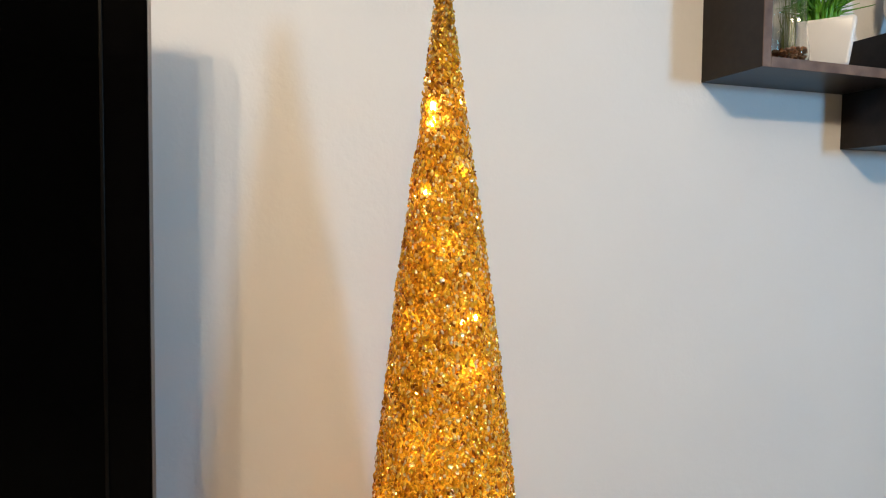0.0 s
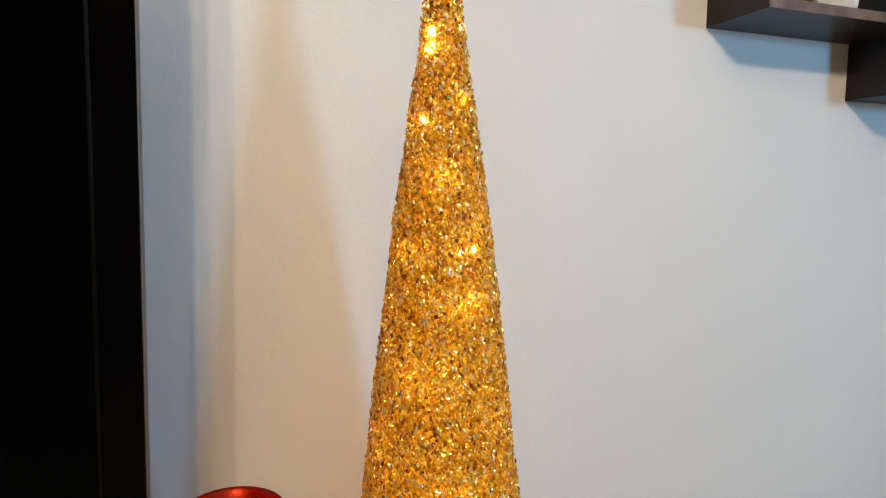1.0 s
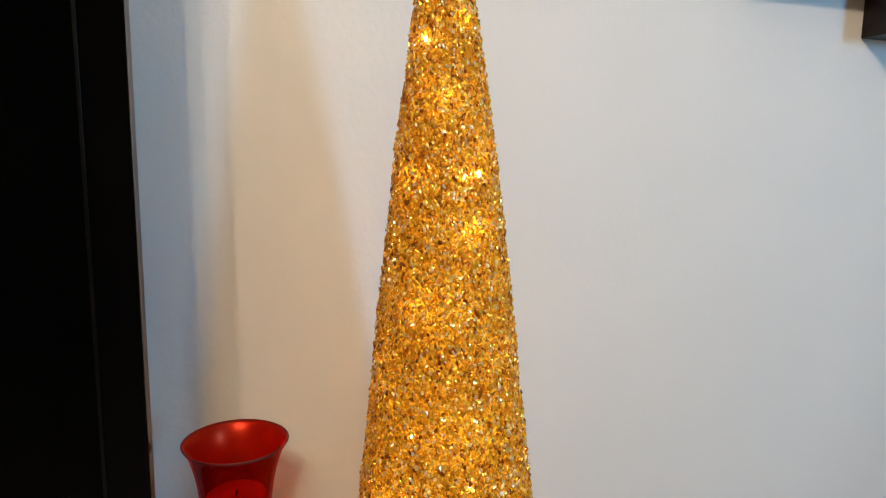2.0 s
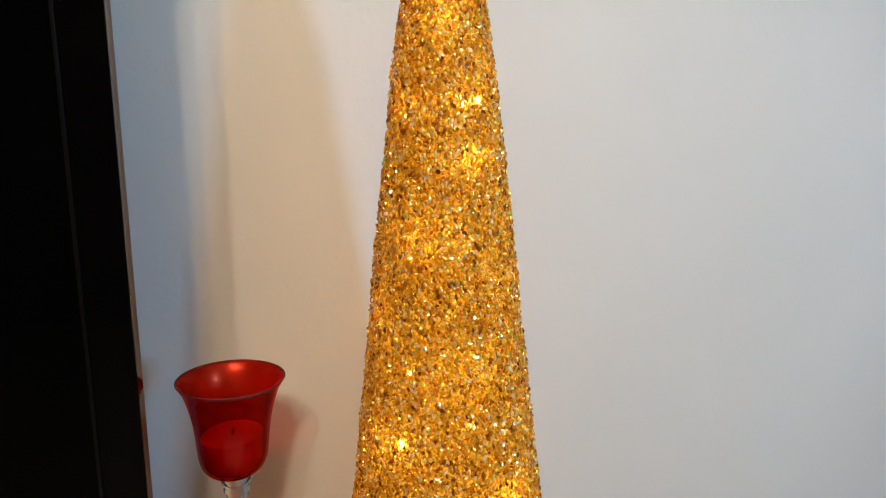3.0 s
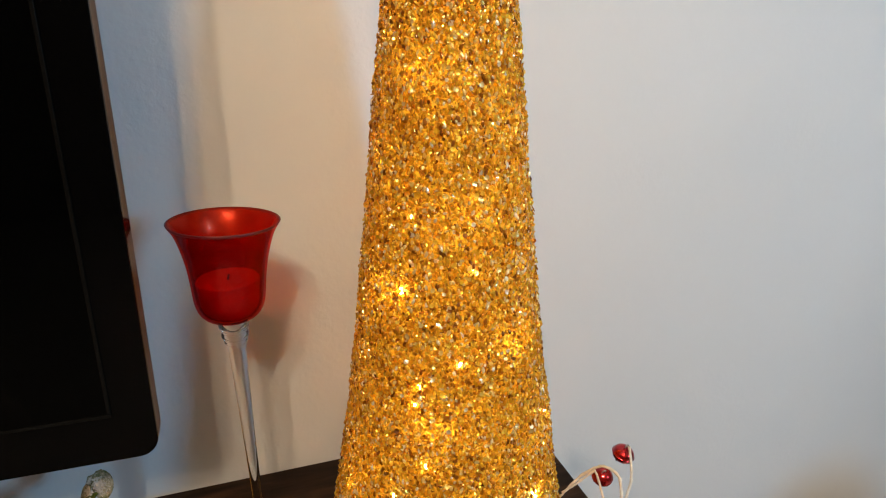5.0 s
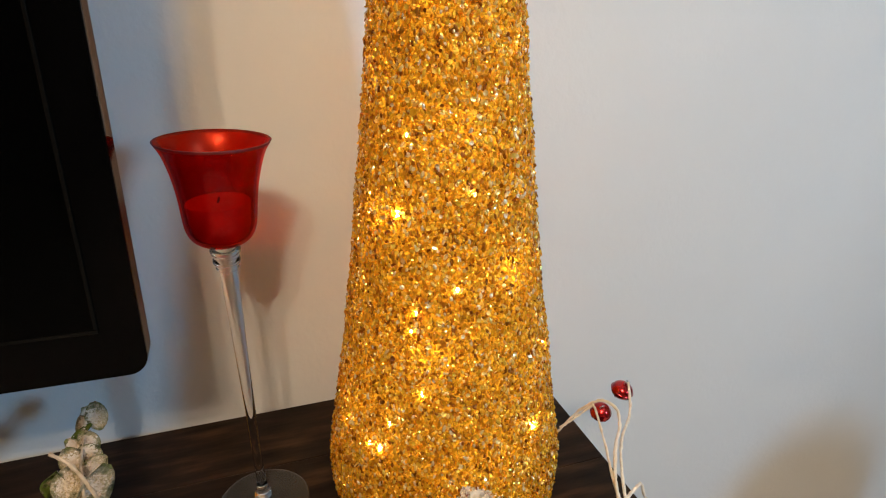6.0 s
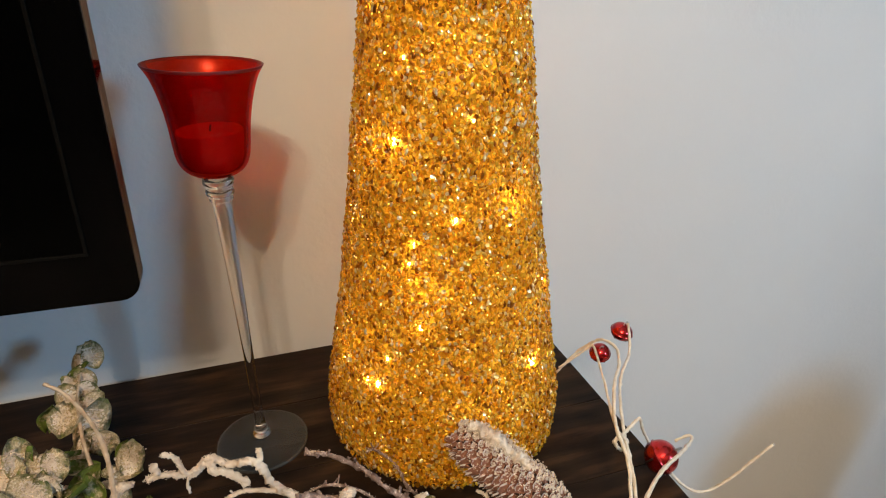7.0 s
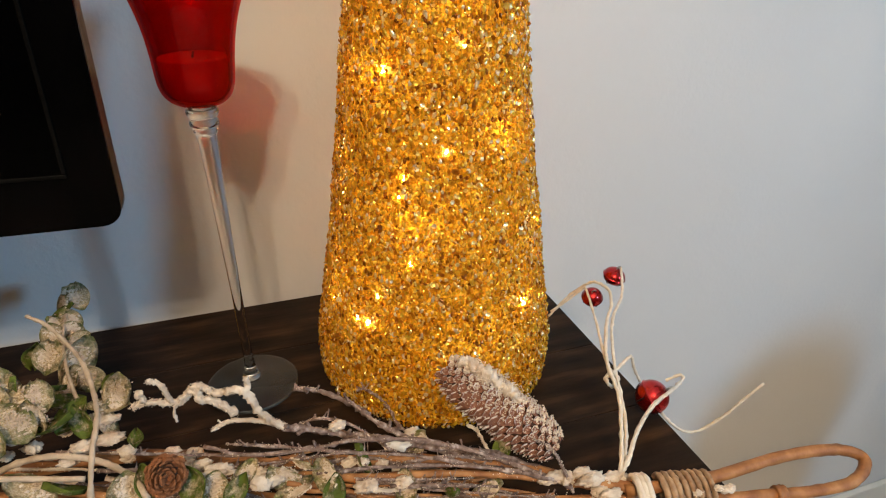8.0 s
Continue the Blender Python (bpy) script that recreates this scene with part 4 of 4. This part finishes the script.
    stick("frosted_twig", GREY_TWIG, [(0.0265, -0.2220, 0.0338), (0.0202, -0.2120, 0.0537), (0.0136, -0.2060, 0.0647), (0.0032, -0.2020, 0.0715)], 0.00128, 0.00072, 0.6, 7, "grey frosted twig")
    stick("flocked_twig", FLOCK, [(-0.0174, -0.1800, 0.0429), (-0.0183, -0.1650, 0.0442), (-0.0200, -0.1600, 0.0479), (-0.0270, -0.1570, 0.0529)], 0.00121, 0.00101, 1.0, 8, "white flocked twig", 0.4, 3, 6)
    # a tangle of thin twigs and bark strips along the stems
    tangle = random.Random(77)
    spine = glide([(-0.345, -0.100, 0.050), (-0.255, -0.135, 0.052), (-0.165, -0.158, 0.046), (-0.080, -0.178, 0.038), (0.0, -0.205, 0.034), (0.050, -0.226, 0.034)], 12)
    for k in range(64):
        i = tangle.randrange(0, len(spine) - 16)
        j = i + tangle.randrange(7, 16)
        off = Vector((0, tangle.gauss(0, 0.011), tangle.gauss(0, 0.008)))
        far = off + Vector((0, tangle.gauss(0, 0.007), tangle.gauss(0, 0.006)))
        mid = (off + far) / 2 + Vector((0, tangle.gauss(0, 0.004), tangle.gauss(0, 0.004)))
        line = [spine[i] + off, spine[(i + j) // 2] + mid, spine[j] + far]
        line = [Vector((q.x, q.y, max(q.z, 0.006))) for q in line]
        r = tangle.uniform(0.0006, 0.0015)
        if k % 4 == 0:
            stick("bark_strip", VINE, line, r * 1.6, r, 0.6, 7, "strip of red-brown bark", 0.4)
        elif k % 10 == 1:
            stick("flocked_twig", FLOCK, line, r * 1.2, r, 0.9, 8, "white flocked twig", 0.5, 3, 8)
        else:
            stick("frosted_twig", GREY_TWIG, line, r, r * 0.6, 1.0, 7, "grey frosted twig", 0.5, 12, 10)
    # pale bent stems at the leafy end
    stick("pale_stem", PALE_VINE, [(-0.2582, -0.1920, 0.1022), (-0.2523, -0.1850, 0.1283), (-0.2503, -0.1680, 0.1363), (-0.2568, -0.1400, 0.1350), (-0.2671, -0.1100, 0.1358), (-0.2849, -0.0750, 0.1337), (-0.2968, -0.0600, 0.1373), (-0.3078, -0.0520, 0.1409)], 0.0014, 0.0012, 0.5, 8, "pale dry bent stem", 0.4)
    stick("pale_stem", PALE_VINE, [(-0.3546, -0.1100, 0.0481), (-0.3335, -0.1200, 0.0687), (-0.3086, -0.1300, 0.0841), (-0.2838, -0.1400, 0.0905), (-0.2614, -0.1500, 0.0883), (-0.2427, -0.1680, 0.0863), (-0.2352, -0.1800, 0.0798)], 0.0021, 0.0019, 0.4, 8, "pale dry bent stem", 0.3, 0, 8)
    stick("pale_stem", PALE_VINE, [(-0.3191, -0.1580, 0.1028), (-0.2931, -0.1600, 0.0960), (-0.2670, -0.1660, 0.0930)], 0.0018, 0.0016, 0.4, 7, "pale dry bent stem")
    stick("sprig_stem", PALE_VINE, [(-0.2760, -0.1100, 0.0619), (-0.2867, -0.0800, 0.0789), (-0.2994, -0.0400, 0.0863), (-0.3138, 0.0200, 0.0792), (-0.3162, 0.0700, 0.0835)], 0.0018, 0.0010, 0.4, 7, "leafy sprig stem")

    # cords of the bells
    base = (0.0638, -0.2220, 0.0368)
    stick("cord", CORD, [base, (0.0771, -0.2000, 0.0503), (0.0890, -0.1750, 0.0634), (0.0922, -0.1550, 0.0715), (0.1014, -0.1350, 0.0740), (0.1172, -0.1100, 0.0818), (0.1305, -0.0950, 0.0869), (0.1395, -0.0750, 0.0896), (0.1323, -0.0600, 0.0895), (0.1210, -0.0450, 0.0694), (0.1020, -0.0400, 0.0458)], 0.00163, 0.00129, 0.6, 8, "cream paper cord")
    stick("cord", CORD, [base, (0.0821, -0.2000, 0.0431), (0.0942, -0.1750, 0.0535), (0.0990, -0.1550, 0.0669), (0.1135, -0.1250, 0.0755), (0.1309, -0.1000, 0.0782), (0.1596, -0.0700, 0.0779), (0.1753, -0.0420, 0.0877)], 0.00155, 0.00120, 0.6, 8, "cream paper cord")
    stick("cord", CORD, [(0.0939, -0.1560, 0.0690), (0.0997, -0.1350, 0.0716), (0.1138, -0.1000, 0.0760), (0.1277, -0.0620, 0.0794), (0.1272, -0.0560, 0.0833)], 0.00120, 0.00103, 0.6, 8, "cream paper cord")
    stick("cord", CORD, [(0.1285, -0.0560, 0.0831), (0.1182, -0.0500, 0.0692), (0.1028, -0.0430, 0.0528)], 0.00120, 0.00103, 0.6, 8, "cream paper cord")
    stick("cord", CORD, [(0.0924, -0.1570, 0.0680), (0.1063, -0.1500, 0.0680), (0.1179, -0.1460, 0.0718), (0.1244, -0.1450, 0.0573), (0.1344, -0.1430, 0.0400)], 0.00155, 0.00112, 0.6, 8, "cream paper cord")
    stick("cord", CORD, [base, (0.0740, -0.2150, 0.0427), (0.0911, -0.2000, 0.0526), (0.1124, -0.1880, 0.0589), (0.1397, -0.1740, 0.0530), (0.1681, -0.1550, 0.0418), (0.1694, -0.1490, 0.0416), (0.1592, -0.1460, 0.0358)], 0.00181, 0.00112, 0.6, 8, "cream paper cord", 0.3)
    stick("cord", CORD, [(0.1476, -0.1520, 0.0204), (0.1627, -0.1520, -0.0019), (0.1814, -0.1560, -0.0193), (0.1977, -0.1600, -0.0193), (0.2128, -0.1660, -0.0025), (0.2267, -0.1710, 0.0185), (0.2372, -0.1750, 0.0351)], 0.00138, 0.00120, 0.6, 8, "cream paper cord")
    stick("cord", CORD, [(0.0923, -0.1570, 0.0691), (0.0880, -0.1580, 0.0666), (0.0930, -0.1600, 0.0590), (0.0999, -0.1580, 0.0623), (0.0948, -0.1560, 0.0699)], 0.00155, 0.00155, 0.6, 8, "knot of cream cord")
    for at, r, tilt, q in (((0.1752, -0.0340, 0.0738), 0.0109, (14, 8, 20), 0.80), ((0.1467, -0.0430, 0.0606), 0.0098, (24, -12, 0), 0.92), ((0.1484, -0.1460, 0.0214), 0.0146, (40, 35, 30), 0.96)):
        bell(e, (at[0], at[1] + 0.15, at[2]), r, tilt, q)

    # pinecones
    mesh, brown = scale_mesh(SCALE), scale_mesh(BROWN_SCALE)
    up = Vector((0, 0.15, 0))
    crumbs += pinecone(e, Vector((0.0292, -0.1920, 0.0426)) + up, Vector((-0.0321, -0.1280, 0.0827)) + up, 0.0212, 290, mesh, "long red-brown pinecone dusted white", 3, snow=True)
    pinecone(e, Vector((-0.2279, -0.1580, 0.0762)) + up, Vector((-0.2226, -0.1800, 0.0929)) + up, 0.0112, 130, brown, "small brown pinecone", 8, 12.0)

    # leaves
    frosted = leaf_mesh("leaf", 0.86, 1.0, 0.28, FROSTED_LEAF)
    plain = leaf_mesh("leaf", 0.80, 1.0, 0.45, LEAF, 0.5)
    spots = [  # middle, size, frosted or plain
        ((-0.3165, 0.0720, 0.0871), 0.013, 1), ((-0.3082, 0.0660, 0.0843), 0.017, 1), ((-0.3198, 0.0600, 0.0833), 0.013, 1), ((-0.3179, 0.0500, 0.0822), 0.013, 0), ((-0.3121, 0.0450, 0.0760), 0.014, 1), ((-0.3216, 0.0400, 0.0755), 0.015, 1),
        ((-0.3115, 0.0300, 0.0719), 0.017, 1), ((-0.3214, 0.0200, 0.0753), 0.016, 1), ((-0.3056, 0.0120, 0.0704), 0.017, 1), ((-0.3278, -0.0080, 0.0812), 0.018, 0), ((-0.3174, -0.0150, 0.0806), 0.023, 1), ((-0.2992, -0.0250, 0.0759), 0.028, 1),
        ((-0.3020, -0.0450, 0.0696), 0.026, 1), ((-0.2866, -0.0450, 0.0773), 0.020, 1), ((-0.3061, -0.0600, 0.0830), 0.016, 0), ((-0.2971, -0.0750, 0.0802), 0.022, 0), ((-0.2910, -0.0900, 0.0777), 0.022, 0), ((-0.2812, -0.1000, 0.0807), 0.020, 0),
        ((-0.2639, -0.0800, 0.0919), 0.018, 0), ((-0.2605, -0.0850, 0.0890), 0.023, 1), ((-0.2658, -0.0900, 0.0815), 0.022, 1), ((-0.2684, -0.1000, 0.0768), 0.022, 1), ((-0.3186, -0.0850, 0.1069), 0.016, 0), ((-0.3214, -0.0900, 0.1062), 0.026, 1),
        ((-0.3111, -0.0950, 0.1027), 0.022, 1), ((-0.3011, -0.0950, 0.1046), 0.022, 1), ((-0.3047, -0.1050, 0.0953), 0.024, 1), ((-0.3135, -0.1100, 0.0977), 0.024, 1), ((-0.2937, -0.1100, 0.0897), 0.022, 0), ((-0.3284, -0.1000, 0.1036), 0.026, 1),
        ((-0.3277, -0.1200, 0.0984), 0.026, 1), ((-0.1074, -0.1660, 0.0528), 0.022, 0), ((-0.1582, -0.1720, 0.0611), 0.026, 1), ((-0.1450, -0.1700, 0.0646), 0.020, 1), ((-0.1543, -0.1780, 0.0538), 0.022, 1), ((-0.2114, -0.1720, 0.0754), 0.024, 0),
        ((-0.2368, -0.1720, 0.0838), 0.018, 0), ((-0.1880, -0.1760, 0.0652), 0.020, 0), ((-0.1813, -0.1650, 0.0660), 0.020, 1), ((-0.1298, -0.1820, 0.0501), 0.022, 0), ((-0.1331, -0.1750, 0.0584), 0.020, 1), ((-0.0644, -0.1570, 0.0458), 0.018, 1),
        ((-0.0087, -0.1800, 0.0444), 0.018, 0), ((-0.0824, -0.1900, 0.0413), 0.020, 1), ((-0.0537, -0.2000, 0.0373), 0.020, 0), ((-0.0311, -0.2050, 0.0365), 0.020, 1), ((-0.2999, -0.1500, 0.0783), 0.026, 1), ((-0.2824, -0.1600, 0.0818), 0.022, 0), ((-0.2482, -0.1720, 0.0814), 0.020, 1), ((-0.2485, -0.1200, 0.0730), 0.016, 0), ((-0.2012, -0.1700, 0.0615), 0.02, 1)]
    for at, size, kind in spots:
        at, size = Vector(at), size * (1.38 if at[1] > -0.05 else 1.15)
        n = (Vector((-0.155, -0.47, 0.40)) - at).normalized() + Vector((rnd.gauss(0, 0.62), rnd.gauss(0, 0.62), rnd.gauss(0, 0.62)))
        n.normalize()
        y = Vector((rnd.uniform(-0.9, 0.9), rnd.uniform(-0.2, 0.6), 1.0))
        y = (y - n * y.dot(n)).normalized()
        m = Matrix((y.cross(n), y, n)).transposed().to_4x4()
        m.translation = at + up - y * size * 0.5
        ob = part_of("leaf", frosted if kind else plain, None, e)
        ob.matrix_basis = m @ Matrix.Diagonal((size * rnd.uniform(0.68, 1.05), size * rnd.uniform(0.95, 1.15), size, 1))
        mid = (rnd.uniform(-0.4, 0.4), rnd.uniform(0.4, 0.7))
        if kind:
            for _ in range(210):
                s, t = max(-0.9, min(0.9, rnd.gauss(mid[0], 0.28))), max(0.12, min(0.88, rnd.gauss(mid[1], 0.16)))
                lift = 0.28 * (s * s * 0.5 - math.sin(math.pi * t) * 0.18)
                q = m @ Vector((s * 0.38 * size, t * size, lift * size + rnd.uniform(0, 0.0004)))
                crumbs.append((q - up, rnd.uniform(0.0003, 0.0010)))
    clods = []
    # clods of flock caught among the stems
    for q, spread, count, r in (((0.0375, -0.2220, 0.0375), 0.011, 26, 0.0036), ((0.0172, -0.2140, 0.0428), 0.009, 22, 0.0034), ((0.0533, -0.2320, 0.0382), 0.010, 20, 0.0030), ((-0.0644, -0.1570, 0.0480), 0.008, 22, 0.0032), ((-0.1185, -0.1500, 0.0730), 0.004, 6, 0.0034),
                                ((-0.1160, -0.1700, 0.0534), 0.010, 20, 0.0032), ((-0.2204, -0.1200, 0.0533), 0.009, 16, 0.0028), ((-0.2074, -0.1500, 0.0646), 0.009, 18, 0.0030), ((-0.1832, -0.1650, 0.0667), 0.009, 18, 0.0032), ((-0.1710, -0.1750, 0.0588), 0.012, 20, 0.0032),
                                ((-0.3086, -0.1000, 0.0722), 0.018, 34, 0.0030), ((-0.2670, -0.1100, 0.0714), 0.012, 24, 0.0034), ((-0.3233, -0.1000, 0.0779), 0.016, 24, 0.0032), ((-0.0925, -0.1850, 0.0503), 0.010, 20, 0.0030), ((-0.2873, -0.1400, 0.0764), 0.014, 24, 0.0030), ((0.1093, -0.2580, 0.0461), 0.012, 18, 0.0022)):
        for _ in range(count // 6):
            clod = Vector(q) + Vector((rnd.gauss(0, spread), rnd.gauss(0, spread * 0.5), rnd.gauss(0, spread * 0.35)))
            clods.append((clod, r * rnd.uniform(1.0, 1.7)))
            for _ in range(70):
                d = Vector((rnd.gauss(0, 1), rnd.gauss(0, 1), rnd.gauss(0, 1))).normalized()
                crumbs.append((clod + Vector((d.x * 1.1, d.y * 0.9, d.z * 0.75)) * r * rnd.uniform(0.9, 1.3), rnd.uniform(0.00025, 0.0006)))
    bm = bmesh.new()
    ico = bmesh.ops.create_icosphere(bm, subdivisions=1, radius=1.0)
    form = np.array([v.co[:] for v in ico["verts"]])
    faces = np.array([[v.index for v in f.verts] for f in bm.faces])
    bm.free()
    V = []
    for at, r in crumbs:
        at = Vector((at.x, at.y + 0.15, max(at.z, r)))
        s = Vector((rnd.uniform(0.6, 1.7), rnd.uniform(0.6, 1.7), rnd.uniform(0.5, 1.3))) * r
        V.append(form * np.array(s) * np.random.uniform(0.55, 1.35, (len(form), 1)) + np.array(at))
    V = np.array(V).reshape(-1, 3)
    F = (faces[None] + (np.arange(len(crumbs)) * len(form))[:, None, None]).reshape(-1, 3)
    me = bpy.data.meshes.new("flocking")
    me.from_pydata(V.tolist(), [], F.tolist())
    me.update()
    tagged(part_of("flocking", me, FLOCK, e, "crumbs of cream artificial snow", False), kind="stuff")
    for at, r in clods:
        bm = bmesh.new()
        made = bmesh.ops.create_icosphere(bm, subdivisions=4, radius=1.0)
        squash = Vector((rnd.uniform(1.0, 1.9), rnd.uniform(0.8, 1.0), rnd.uniform(0.55, 0.75)))
        c = Vector((at.x, at.y + 0.15, max(at.z, r * 0.6)))
        for v in made["verts"]:
            d = 1 + 0.5 * noise.noise(v.co * 1.6 + c * 300) + 0.26 * noise.noise(v.co * 5 + c * 500) + 0.16 * noise.noise(v.co * 12 + c * 700)
            v.co = c + v.co * squash * r * d
        part("flock_clod", bm, FLOCK, e, "clod of cream artificial snow")


swag()


# ---- an unseen chair, added to cast the rounded shadow low on the wall ----
def chair():
    e = thing("chair", (0.90, -0.60, FLOOR), "unseen brown chair, added to cast a rounded shadow on the wall", "chair")
    part("seat", slab(-0.24, 0.24, -0.24, 0.24, 0.42, 0.50, bevel=0.03, segments=3), CHAIR_CLOTH, e)
    bm = bmesh.new()
    outline = [(-0.10, 0.50)] + [(-0.135 * math.cos(radians(a)), 0.75 + 0.140 * math.sin(radians(a))) for a in range(-20, 201, 10)] + [(0.10, 0.50)]
    face = bm.faces.new([bm.verts.new((x, 0.21, z)) for x, z in outline])
    for v in bmesh.ops.extrude_face_region(bm, geom=[face])["geom"]:
        if isinstance(v, bmesh.types.BMVert):
            v.co.y = 0.25
    bmesh.ops.recalc_face_normals(bm, faces=bm.faces)
    part("backrest", bm, CHAIR_CLOTH, e)
    for x in (-0.2, 0.2):
        for y in (-0.2, 0.2):
            part("leg", lathe([(0, 0), (0.014, 0), (0.020, 0.42), (0, 0.42)], 16, None, (x, y)), ESPRESSO, e)


chair()
